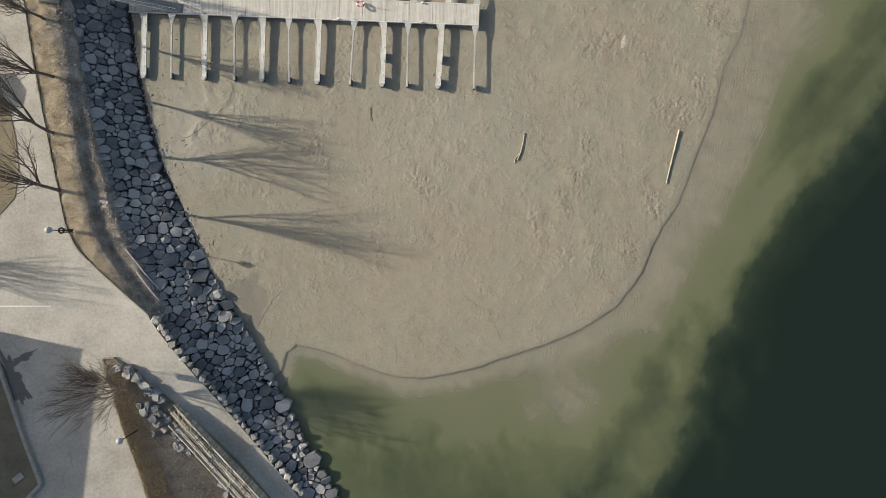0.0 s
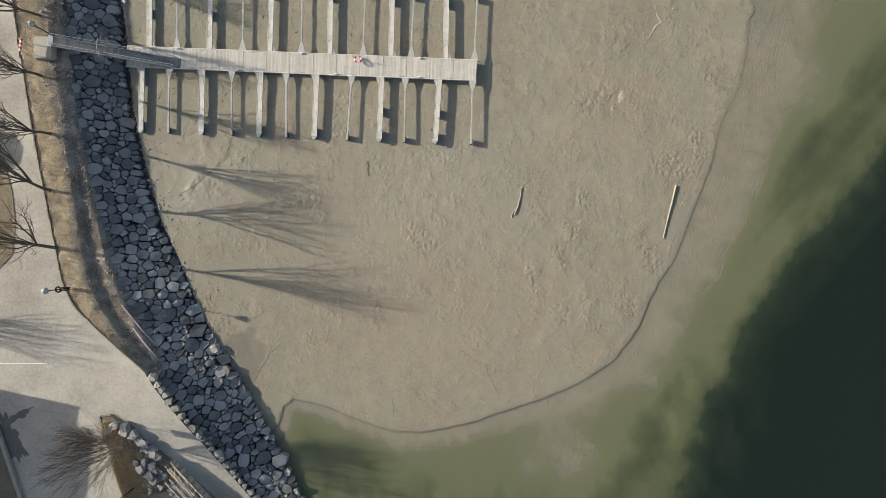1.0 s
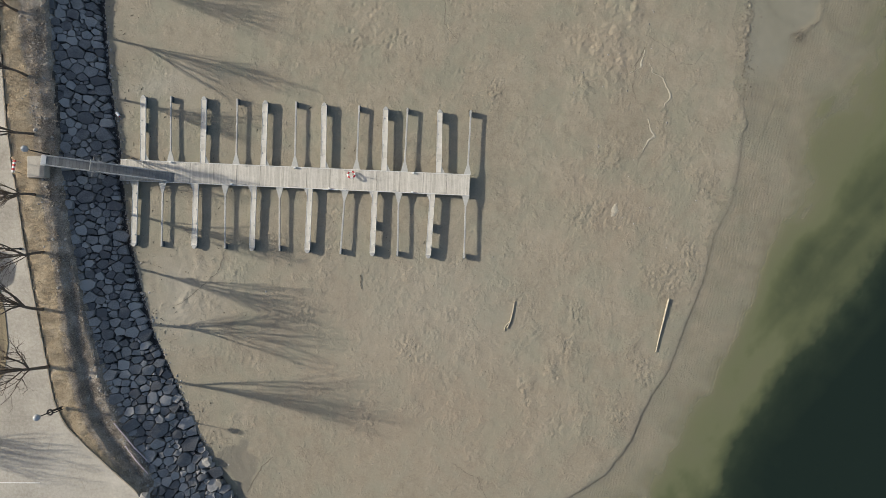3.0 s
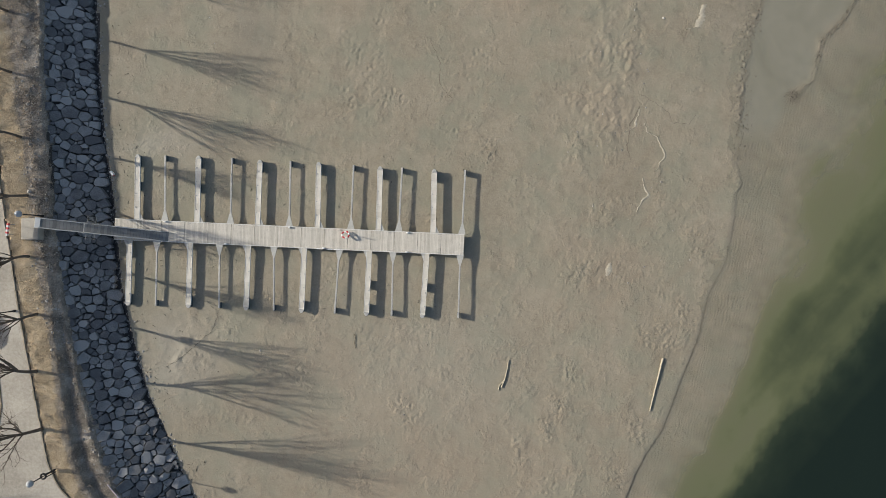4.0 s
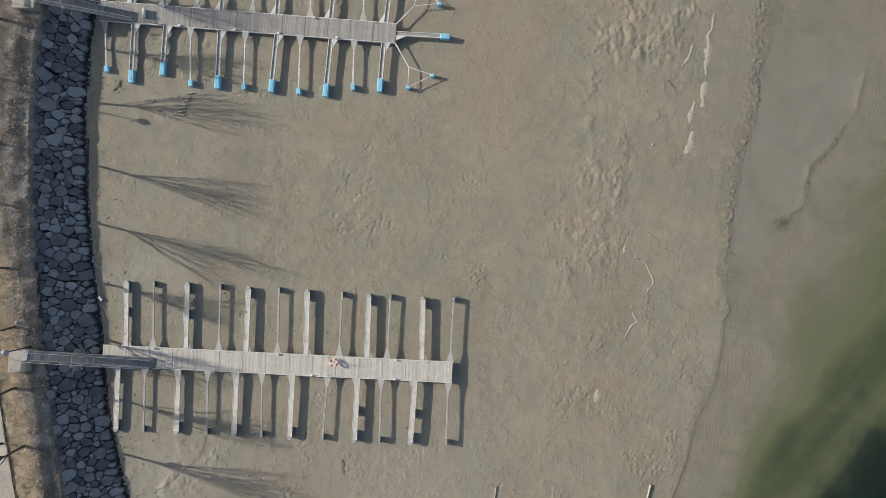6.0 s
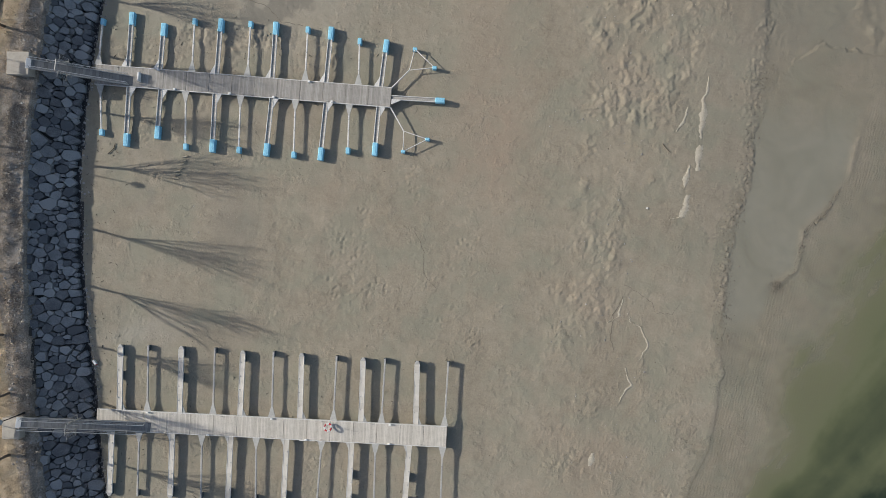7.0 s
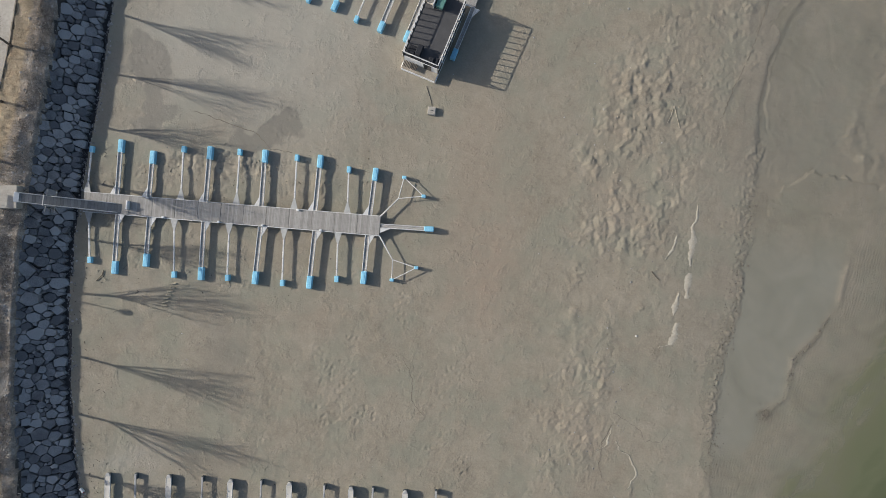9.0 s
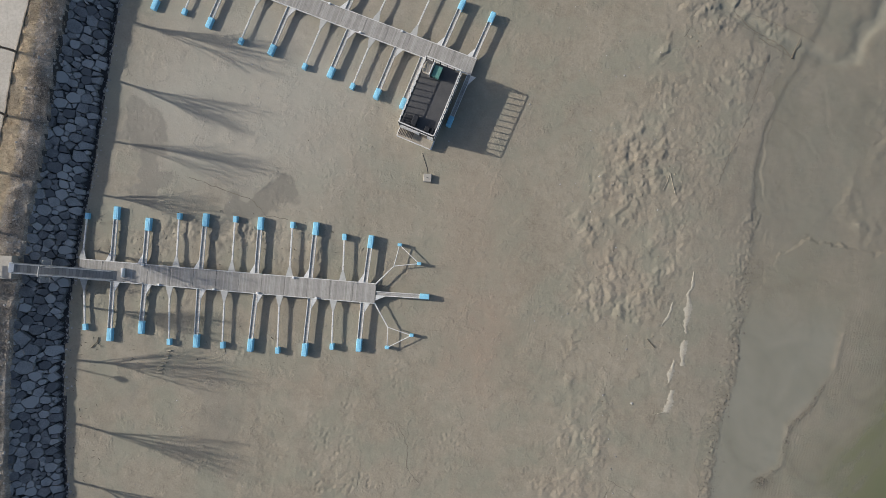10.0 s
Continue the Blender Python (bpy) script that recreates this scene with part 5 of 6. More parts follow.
for tx, ty, wide in ((-4.4, 91.7, 1), (-1.2, 91.1, 0), (3.0, 90.4, 0), (6.1, 89.35, 1), (9.24, 88.09, 1)):
    v = Vector((tx - A3[0], ty - A3[1]))
    root = Vector(A3) + DIRY * (v.dot(DIRY) - 0.3) + PERP * 0.9
    if wide:
        finger_double(dock3, root, (tx, ty), 1.15, -1)
    else:
        finger_beam(dock3, root, (tx, ty), PALE, FLOATB, 0.14, True)
for x, s in ((20, 1), (24, -1), (28, 1), (16, 1)):
    part("service_pillar", box(bmesh.new(), x - 0.12, x + 0.12, s * 0.84 - 0.1, s * 0.84 + 0.1, 0.0, 0.2, 0.02), WHITE, dock3, "small white service box")

# ---------------------------------------------------------------- houseboat
HX, HY, HT = 2.82, 78.57, -21.6
boat = empty("houseboat", pose(HX, HY, 0.0, 0, 0, HT), "small flat-roofed houseboat with a railed roof terrace, aground beside the dock", "houseboat")
W2, L2, ROOF, RAIL = 1.88, 3.55, 2.2, 3.16
part("hull", box(bmesh.new(), -W2 - 0.05, W2 + 0.05, -L2 - 0.95, L2, 0.02, 0.62, 0.08), WHITE, boat, "off-white pontoon hull")
part("porch_deck", box(bmesh.new(), -W2, W2, -L2 - 0.92, -L2, 0.62, 0.68, 0.01), TIMBER, boat, "tan boarded porch")
for x in np.arange(-W2 + 0.08, -0.2, 0.16):
    part("bench_slat", box(bmesh.new(), x, x + 0.1, -L2 - 0.78, -L2 - 0.1, 1.05, 1.09, 0.006), DARKWOOD, boat, "dark porch slat")
for s in (-1, 1):
    part("side_wall", box(bmesh.new(), s * W2 - 0.06, s * W2 + 0.06, -L2, L2, 0.625, ROOF - 0.06), DARKWOOD, boat, "dark boarded wall")
    for y in (-2.2, 0.2, 2.3):
        win = part("window", box(bmesh.new(), s * (W2 + 0.07) - 0.02, s * (W2 + 0.07) + 0.02, y - 0.5, y + 0.5, 1.15, 1.9, 0.01), WHITE, boat, "white framed window")
        part("pane", box(bmesh.new(), s * (W2 + 0.1) - 0.012, s * (W2 + 0.1) + 0.012, y - 0.42, y + 0.42, 1.23, 1.82), PANE, win)
for y in (-L2, L2):
    part("end_wall", box(bmesh.new(), -W2 + 0.062, W2 - 0.062, y - 0.06 if y < 0 else y - 0.12, y + 0.06 if y < 0 else y, 0.685, ROOF - 0.06), WHITE, boat, "pale end wall")
part("door", box(bmesh.new(), 0.3, 1.15, -L2 - 0.1, -L2 - 0.062, 0.69, ROOF - 0.15, 0.008), PANE, boat, "glazed door to the porch")
part("roof", box(bmesh.new(), -W2 - 0.02, W2 + 0.02, -L2 - 0.02, L2 + 0.02, ROOF - 0.056, ROOF, 0.01), ROOFING, boat, "dark roof terrace floor")
for s in (-1, 1):
    part("fascia", box(bmesh.new(), s * (W2 + 0.06) - 0.035, s * (W2 + 0.06) + 0.035, -L2 - 0.09, L2 + 0.09, ROOF - 0.14, ROOF + 0.06, 0.01), PALE, boat)
    part("top_rail", box(bmesh.new(), s * (W2 + 0.0) - 0.055, s * (W2 + 0.0) + 0.055, -L2, L2, RAIL - 0.06, RAIL, 0.012), PALE, boat, "pale timber top rail")
    part("end_rail", box(bmesh.new(), -W2 + 0.056, W2 - 0.056, s * L2 - 0.055, s * L2 + 0.055, RAIL - 0.062, RAIL - 0.002, 0.012), PALE, boat, "pale timber top rail")
    for k in range(12):
        y = -L2 + 2 * L2 * k / 11
        part("rail_post", box(bmesh.new(), s * W2 - 0.045, s * W2 + 0.045, y - 0.05, y + 0.05, ROOF, RAIL - 0.062, 0.008), DARKWOOD, boat, "dark railing post")
    for k in range(1, 5):
        x = -W2 + 2 * W2 * k / 5
        part("rail_post", box(bmesh.new(), x - 0.045, x + 0.045, s * L2 - 0.04, s * L2 + 0.04, ROOF, RAIL - 0.064, 0.008), DARKWOOD, boat, "dark railing post")


def boat_thing(name, bm, mat, label, category):
    ob = mesh_object(name, bm, mat)
    ob.matrix_basis = boat.matrix_basis.copy()
    return tagged(ob, label, category)


chest = box(bmesh.new(), -0.65, 0.05, 2.0, 3.1, ROOF + 0.002, ROOF + 0.62, 0.06)
box(chest, -0.7, 0.1, 1.95, 3.15, ROOF + 0.63, ROOF + 0.7, 0.02)
boat_thing("storage_chest", chest, TARP, "green plastic storage chest on the roof terrace", "chest")
bm = box(bmesh.new(), -1.7, -0.85, 2.1, 3.1, ROOF + 0.002, ROOF + 0.35, 0.05)
box(bm, -1.75, -1.6, 2.1, 3.1, ROOF + 0.36, ROOF + 0.75, 0.04)
boat_thing("lounge_seat", bm, TIMBER, "weathered timber lounge seat on the roof terrace", "seat")
bm = box(bmesh.new(), -1.65, -0.7, -3.3, -2.4, ROOF + 0.002, ROOF + 0.3, 0.06)
box(bm, -0.75, -0.2, -3.3, -2.2, ROOF + 0.002, ROOF + 0.8, 0.06)
box(bm, -1.65, -0.8, -3.35, -3.1, ROOF + 0.31, ROOF + 0.7, 0.05)
boat_thing("armchair", bm, CUSHION, "black padded armchair on the roof terrace", "armchair")
bm = box(bmesh.new(), 0.7, 1.2, -3.3, -2.8, ROOF + 0.002, ROOF + 0.42, 0.05)
box(bm, 1.3, 1.65, -3.35, -2.7, ROOF + 0.002, ROOF + 0.3, 0.05)
boat_thing("planter", bm, CUSHION, "dark planter boxes in the corner of the terrace", "planter")
partition = box(bmesh.new(), -0.95, -0.85, 1.9, 3.45, ROOF + 0.002, ROOF + 0.95, 0.02)
boat_thing("stair_screen", partition, PALE, "pale screen beside the roof stairs", "screen")

# ---------------------------------------------------------------- lamps and signs
def street_lamp(x, y, z, h, ring, label):
    g = empty("street_lamp", pose(x, y, z), label, "street lamp", "street lamps")
    part("base", tube(bmesh.new(), [(0, 0, 0), (0, 0, 0.12), (0, 0, 0.14), (0, 0, 0.9)], [0.13, 0.13, 0.085, 0.07], 12), DARKM, g)
    part("pole", tube(bmesh.new(), [(0, 0, 0.9), (0, 0, h - 0.5)], [0.055, 0.045], 12), DARKM, g, "slim black pole")
    part("collar", tube(bmesh.new(), [(0, 0, h - 0.5), (0, 0, h - 0.42), (0, 0, h - 0.4)], [0.05, 0.12, 0.12], 12), DARKM, g)
    bm = bmesh.new()
    bmesh.ops.create_uvsphere(bm, u_segments=24, v_segments=16, radius=0.31)
    bmesh.ops.translate(bm, vec=(0, 0, h - 0.12), verts=bm.verts)
    part("globe", bm, GLASS, g, "milky white glass globe", True)
    if ring:
        bm = bmesh.new()
        tube(bm, [(0.24 * math.cos(k * math.tau / 16), 0.24 * math.sin(k * math.tau / 16), 1.55) for k in range(17)], [0.09] * 17, 6, False)
        for s in (-1, 1):
            tube(bm, [(0.2, s * 0.12, 0.05), (0.1, s * 0.16, 1.5)], [0.05, 0.05], 6)
        part("basket_holder", bm, DARKM, g, "black iron ring on two struts")
    return g


street_lamp(-36.1, 1.75, 3.75, 3.5, True, "black lamp post with milky globe and an iron ring holder")
street_lamp(-29.8, -17.7, bed_z(-29.8, -17.7), 3.5, False, "black lamp post with milky globe in the planted wedge")
for x, y in ((-40.1, 17.2), (-37.95, 26.5), (-43.6, 52.6), (-38.9, 88.4)):
    street_lamp(x, y, ground_z(x, y) if x > xl(KERBLINE, y) else float(prom_z(np.array([x]), np.array([y]))[0]), 3.5, False, "black lamp post with milky globe beside the promenade")

board = empty("sign_board", pose(-31.15, -11.5, bed_z(-31.15, -11.5), 0, 0, 80), "flat sign board on a thin steel post", "sign")
part("post", tube(bmesh.new(), [(0, 0, 0), (0, 0, 2.6)], [0.03, 0.03], 8), GALV, board)
part("panel", box(bmesh.new(), -0.33, 0.33, -0.015, 0.015, 1.75, 2.75, 0.005), GALV, board, "grey metal panel")

# ---------------------------------------------------------------- wedge bed, lawn and timber rack in the south
bed_outline = [(-33.1, -10.7), (-32, -10.6), (-30.0, -11.8), (-28.7, -13.6), (-26.8, -15.1), (-23.5, -18.4), (-20.5, -21.6), (-17.0, -26), (-28.2, -26), (-29.6, -21.4), (-31.3, -17), (-32.4, -13.1)]


def mound(name, outline, z, mat, rise, label, category):
    """A low heaped bed inside an outline."""
    cx, cy = sum(q[0] for q in outline) / len(outline), sum(q[1] for q in outline) / len(outline)
    bm = bmesh.new()
    rings = []
    for k, lift in ((1.0, -0.15), (1.0, 0.05), (0.92, rise * 0.6), (0.7, rise), (0.4, rise * 1.1)):
        rings.append([bm.verts.new((cx + (x - cx) * k + rng.uniform(-0.06, 0.06), cy + (y - cy) * k + rng.uniform(-0.06, 0.06), (z(cx + (x - cx) * k, cy + (y - cy) * k) if callable(z) else z) + lift + rng.uniform(-0.05, 0.05) * (k < 1))) for x, y in outline])
    n = len(outline)
    for a, b in zip(rings, rings[1:]):
        for i in range(n):
            bm.faces.new((a[i], a[(i + 1) % n], b[(i + 1) % n], b[i]))
    bm.faces.new(rings[-1])
    bmesh.ops.recalc_face_normals(bm, faces=bm.faces)
    return tagged(mesh_object(name, bm, mat), label, category, kind="structure")


mound("flower_bed", bed_outline[::-1], bed_z, BED, 0.25, "wedge of rough soil and dry growth beside the path", "planting bed")


def in_bed(side):
    y = rng.uniform(-25.5, -11.3)
    left = np.interp(y, [-26, -21.4, -17, -13.1, -10.7], [-28.2, -29.6, -31.3, -32.4, -33.1])
    right = np.interp(y, [-26, -21.6, -18.4, -15.1, -13.6, -11.8, -10.6], [-17, -20.5, -23.5, -26.8, -28.7, -30, -32])
    w = min(2.1, (right - left) * 0.5)
    return (left + 0.1 + rng.random() ** 1.3 * w, y) if side == "turf" else (left + w * 0.8 + rng.random() * (right - left - w) * 0.75, y)


def bed_blades(name, mat, n, pick, height, width, lean, label, category):
    verts, faces = [], []
    for _ in range(n):
        x, y = pick()
        h, a, w = height * rng.uniform(0.4, 1.3), rng.uniform(0, math.tau), width * rng.uniform(0.6, 1.5)
        b, z = len(verts), bed_z(x, y)
        verts += [(x - math.cos(a) * w, y - math.sin(a) * w, z + 0.2), (x + math.cos(a) * w, y + math.sin(a) * w, z + 0.2), (x + rng.gauss(0, lean) * h, y + rng.gauss(0, lean) * h, z + 0.28 + h)]
        faces.append((b, b + 1, b + 2))
    me = bpy.data.meshes.new(name)
    me.from_pydata(verts, [], faces)
    me.materials.append(mat)
    return tagged(new(name, me), label, category, kind="stuff")


bed_blades("dry_grass", BLADE, 24000, lambda: in_bed("turf"), 0.13, 0.018, 0.9, "straw-coloured tufts along the wedge bed", "grass")
bed_blades("brambles", BRAMBLE, 7000, lambda: in_bed("bramble"), 0.24, 0.012, 1.0, "dark leafless brambles in the wedge bed", "brambles")
edging = empty("edging", pose(0, 0, 0), "grey stone edging of the wedge bed", "edging", kind="structure")
for (ax, ay), (bx, by) in zip(bed_outline[8:] + bed_outline[:1], bed_outline[9:] + bed_outline[:2]):
    n = max(int(math.hypot(bx - ax, by - ay) / 0.9), 1)
    for k in range(n):
        f0, f1 = k / n, (k + 1) / n
        L = math.hypot(bx - ax, by - ay) / n
        ob = part("edging_stone", box(bmesh.new(), -L / 2 + 0.015, L / 2 - 0.015, -0.07, 0.07, -0.1, 0.14 + rng.uniform(-0.02, 0.02), 0.015), KERB, edging)
        ob.matrix_basis = pose(ax + (bx - ax) * (f0 + f1) / 2, ay + (by - ay) * (f0 + f1) / 2, bed_z(ax + (bx - ax) * (f0 + f1) / 2, ay + (by - ay) * (f0 + f1) / 2), 0, 0, math.degrees(math.atan2(by - ay, bx - ax)))
for k in range(90):
    y = -11.2 - 14.2 * k / 90 + rng.uniform(-0.2, 0.2)
    right = float(np.interp(y, [-26, -21.6, -18.4, -15.1, -13.6, -11.8, -10.6], [-17, -20.5, -23.5, -26.8, -28.7, -30, -32]))
    back = 0.35 if y > -15 else 1.9
    x = right - back - abs(rng.gauss(0, 0.8 if y < -15 else 0.35))
    boulder(x, y, bed_z(x, y) + 0.3, rng.uniform(0.3, 0.6), STONE if rng.random() < 0.85 else RUBBLE, "grey boulder in the wedge bed beside the timber rail", "bed boulders")

rack = empty("timber_rail", pose(0, 0, 0), "long low double rail of weathered timber above the sloping path", "timber rail")
RA, RB = Vector((-26.5, -15.3)), Vector((-16.6, -26.6))
rd = (RB - RA).normalized()
rp = Vector((rd.y, -rd.x)) * -1
RL = (RB - RA).length
RZ = bed_z(RA.x, RA.y) + 0.45
rm = Matrix(((rd.x, rp.x, 0, RA.x), (rd.y, rp.y, 0, RA.y), ((bed_z(RB.x, RB.y) + 0.45 - RZ) / RL, 0, 1, RZ), (0, 0, 0, 1)))
rack.matrix_basis = rm
for s, h in ((0.0, 0.3), (-0.62, 0.34), (-1.2, 0.3), (-1.75, 0.26)):
    a = 0.0 if s > -1 else 1.1 + rng.uniform(0, 0.5)
    part("top_rail", box(bmesh.new(), a, RL, s - 0.055, s + 0.055, h - 0.09, h, 0.012), TIMBER, rack, "pale timber rail")
    part("low_rail", box(bmesh.new(), a, RL, s - 0.04, s + 0.04, -0.3, -0.24, 0.01), TIMBER, rack)
    for k in range(12):
        x = a + 0.07 + (RL - a - 0.14) * k / 11
        part("post", box(bmesh.new(), x - 0.06, x + 0.06, s - 0.06, s + 0.06, -1.6, h - 0.095, 0.01), TIMBER, rack)
for k in range(34):
    x = RL * (k + rng.uniform(0.1, 0.9)) / 34
    w = rng.choice((-0.3, -0.9, -1.45)) if x > 1.8 else -0.3
    part("crosspiece", box(bmesh.new(), x - 0.035, x + 0.035, w - 0.42, w + 0.42, 0.345, 0.385, 0.006, Matrix.Translation((x, w, 0)) @ Matrix.Rotation(rng.gauss(0.3, 0.35), 4, "Z") @ Matrix.Translation((-x, -w, 0))), rng.choice((TIMBER, DARKWOOD)), rack)
for row in range(8):
    x = rng.uniform(0, 0.8) + (1.2 if row < 4 else 0)
    while x < RL - 0.4:
        n = min(rng.uniform(0.9, 2.8), RL - x)
        w = -1.66 + 0.22 * row
        if rng.random() < 0.93:
            part("plank", box(bmesh.new(), x, x + n - 0.06, w - 0.08, w + 0.08, 0.08, 0.13 + rng.uniform(-0.01, 0.05), 0, Matrix.Translation((x, w, 0)) @ Matrix.Rotation(rng.gauss(0, 0.02), 4, "Z") @ Matrix.Translation((-x, -w, 0))), TIMBER, rack)
        x += n
for k in range(110):
    x = RL * (k + 0.5) / 110
    part("slat", box(bmesh.new(), x - 0.06, x + 0.06, 0.065, 0.095, -1.9, 0.15 + rng.uniform(-0.12, 0.06)), TIMBER, rack)

lawn_outline = [(-43.9, -9), (-43.1, -11.4), (-41.9, -14.8), (-40.6, -18.6), (-39.0, -22.8), (-41.5, -25.5), (-60, -28), (-62, -9)]
mound("lawn", lawn_outline, PROM_Z, LAWN, 0.12, "brown winter lawn behind a stone edge", "lawn")
for k, ((ax, ay), (bx, by)) in enumerate(zip(lawn_outline[:5], lawn_outline[1:6])):
    n = max(int(math.hypot(bx - ax, by - ay) / 1.1), 1)
    for j in range(n):
        f = (j + 0.5) / n
        L = math.hypot(bx - ax, by - ay) / n
        ob = part("edging_stone", box(bmesh.new(), -L / 2 + 0.02, L / 2 - 0.02, -0.17, 0.17, -0.1, 0.3, 0.02), CONC, edging)
        ob.matrix_basis = pose(ax + (bx - ax) * f, ay + (by - ay) * f, PROM_Z, 0, 0, math.degrees(math.atan2(by - ay, bx - ax)))
bm = box(bmesh.new(), -0.55, 0.55, -0.3, 0.3, 0.0, 0.06, 0.01)
slab_ob = mesh_object("stone_slab", bm, CONC)
slab_ob.matrix_basis = pose(-41.2, -22.2, PROM_Z + 0.16, 0, 0, 38)
tagged(slab_ob, "pale flat stone slab lying on the lawn", "slab")
mound("lawn", [(-42.4, 14.5), (-41.6, 11), (-41.2, 8), (-41.6, 5), (-43.2, 3.2), (-60, 2), (-60, 15)][::-1], PROM_Z, LAWN, 0.05, "patchy brown lawn behind the promenade", "lawn")
line = mesh_object("paint_line", box(bmesh.new(), -47, -38.1, -5.6, -5.52, PROM_Z + 0.002, PROM_Z + 0.006), WHITE)
tagged(line, "faded white painted line on the promenade", "road marking", kind="structure")

def damp(cx, cy, rx, ry, turn, seed):
    """A ragged thin film of damp."""
    bm = bmesh.new()
    ring = []
    for k in range(90):
        a = k * math.tau / 90
        w = 1 + 0.75 * noise.noise(Vector((math.cos(a) * 2.2, math.sin(a) * 2.2, seed))) + 0.25 * noise.noise(Vector((math.cos(a) * 7, math.sin(a) * 7, seed)))
        q = Matrix.Rotation(radians(turn), 2) @ Vector((rx * w * math.cos(a), ry * w * math.sin(a)))
        ring.append(bm.verts.new((cx + q.x, cy + q.y, PROM_Z + 0.004 + 0.0005 * seed)))
    bm.faces.new(ring)
    return tagged(mesh_object("damp_patch", bm, DAMP), "dark damp stain on the asphalt beside the lawn", "stain", kind="structure")


damp(-41.9, -12.6, 2.6, 0.8, -62, 1)
damp(-40.9, -10.6, 1.3, 0.35, 28, 2)

# shade from behind the promenade: a plain building and a parasol
building = empty("building", pose(0, 0, PROM_Z), "plain flat-roofed building behind the promenade", "building", kind="structure")
part("wall", box(bmesh.new(), -74, -55.7, -60, -7.2, -0.2, 10.0, 0.03, Matrix.Translation((-56.6, -7.2, 0)) @ Matrix.Rotation(radians(-6.5), 4, "Z") @ Matrix.Translation((56.6, 7.2, 0))), WALLP, building)
part("stair_tower", box(bmesh.new(), -66, -57.3, -7.15, -5.0, -0.2, 10.0, 0.03), WALLP, building)
parasol = empty("parasol", pose(-48.0, 16.2, PROM_Z), "wide grey parasol behind the promenade", "parasol")
part("pole", tube(bmesh.new(), [(0, 0, 0), (0, 0, 2.9)], [0.03, 0.03], 8), GALV, parasol)
bm = bmesh.new()
top = bm.verts.new((0, 0, 2.95))
rim = [bm.verts.new((2.1 * math.cos(k * math.tau / 8 + 0.2), 2.1 * math.sin(k * math.tau / 8 + 0.2), 2.45)) for k in range(8)]
for k in range(8):
    bm.faces.new((rim[k], rim[(k + 1) % 8], top))
low = [bm.verts.new(v.co - Vector((0, 0, 0.03))) for v in rim]
for k in range(8):
    bm.faces.new((low[k], low[(k + 1) % 8], rim[(k + 1) % 8], rim[k]))
bm.faces.new(low[::-1])
part("canopy", bm, CONC, parasol)

# ---------------------------------------------------------------- trees
def tree_meshes(seed, height, spread_deg, twigs, stem=0.34, limbs=9, thin=1.0):
    """A bare tree: stem and limbs in one mesh, fine twigs in another."""
    r = random.Random(seed)
    wood, fine = bmesh.new(), bmesh.new()

    def shoot(at, way, length, radius, level):
        """One limb that sweeps upward, with its own shoots along it."""
        pts, w = [at], way.copy()
        steps = (4, 4, 3, 2, 1)[level]
        for _ in range(steps):
            w = (w + Vector((r.gauss(0, 0.07), r.gauss(0, 0.07), 0.07 if level else 0.0))).normalized()
            pts.append(pts[-1] + w * length / steps)
        end = 0.7 if level == 0 else 0.3
        radii = [radius * (1 - (1 - end) * k / steps) for k in range(steps + 1)]
        tube(wood if level < 2 else fine, pts, radii, (9, 7, 5, 3, 3)[level], level == 0)
        if level == 4:
            return
        n = (limbs, 6, twigs, 3)[level]
        for k in range(n):
            f = r.uniform(0.65, 1.0) if level == 0 else (k + r.uniform(0.3, 1.0)) / n * 0.8 + 0.2
            f = min(f, 0.999)
            j = int(f * steps)
            base = pts[j].lerp(pts[j + 1], f * steps - j)
            turn = k * 2.4 + r.uniform(-0.5, 0.5)
            side = w.orthogonal().normalized()
            side = Matrix.Rotation(turn, 3, w) @ side
            angle = radians(spread_deg * (r.uniform(0.2, 1.1) if level == 0 else r.uniform(0.5, 1.0)))
            d = (w * math.cos(angle) + side * math.sin(angle)).normalized()
            longer = (height * r.uniform(0.5, 0.68), height * r.uniform(0.24, 0.42) * (1.2 - 0.6 * f), height * r.uniform(0.09, 0.17), height * 0.055)[level]
            shoot(base, d, longer, (r.uniform(0.055, 0.1), 0.04, 0.018, 0.01)[level] * thin, level + 1)

    shoot(Vector((0, 0, -0.15)), Vector((0, 0, 1)), height * stem, 0.175, 0)
    return wood, fine


def tree(seed, height, spread_deg, twigs, label, stem=0.34, limbs=9, thin=1.0):
    wood, fine = tree_meshes(seed, height, spread_deg, twigs, stem, limbs, thin)
    t = empty("tree", pose(0, 0, 0), label, "tree", "trees along the bank")
    part("trunk", wood, BARK, t, "", True)
    part("crown", fine, TWIG, t, "leafless crown of fine twigs")
    return t


protos = [tree(3, 10.4, 27, 4, "bare young tree with upswept limbs on the grass bank"), tree(8, 9.6, 24, 4, "bare young tree with upswept limbs on the grass bank"), tree(21, 10.2, 28, 4, "bare young tree with upswept limbs on the grass bank"), tree(34, 9.2, 23, 4, "bare young tree with upswept limbs on the grass bank")]
TREES = [(-37.4, 5.7, 0, 1.01), (-38.0, 11.3, 1, 0.95), (-38.1, 16.9, 2, 0.81), (-39.0, 22.5, 3, 0.83), (-39.3, 28.5, 1, 0.77), (-40.0, 34.2, 3, 0.77), (-41.0, 40.6, 0, 0.77), (-41.4, 46.6, 2, 0.79), (-41.5, 52.9, 1, 0.79), (-41.0, 58.7, 3, 0.77), (-40.3, 64.5, 2, 0.77), (-39.5, 70.2, 1, 0.77), (-38.7, 75.7, 0, 0.72), (-38.0, 82.0, 3, 0.79), (-37.0, 88.3, 2, 0.79)]
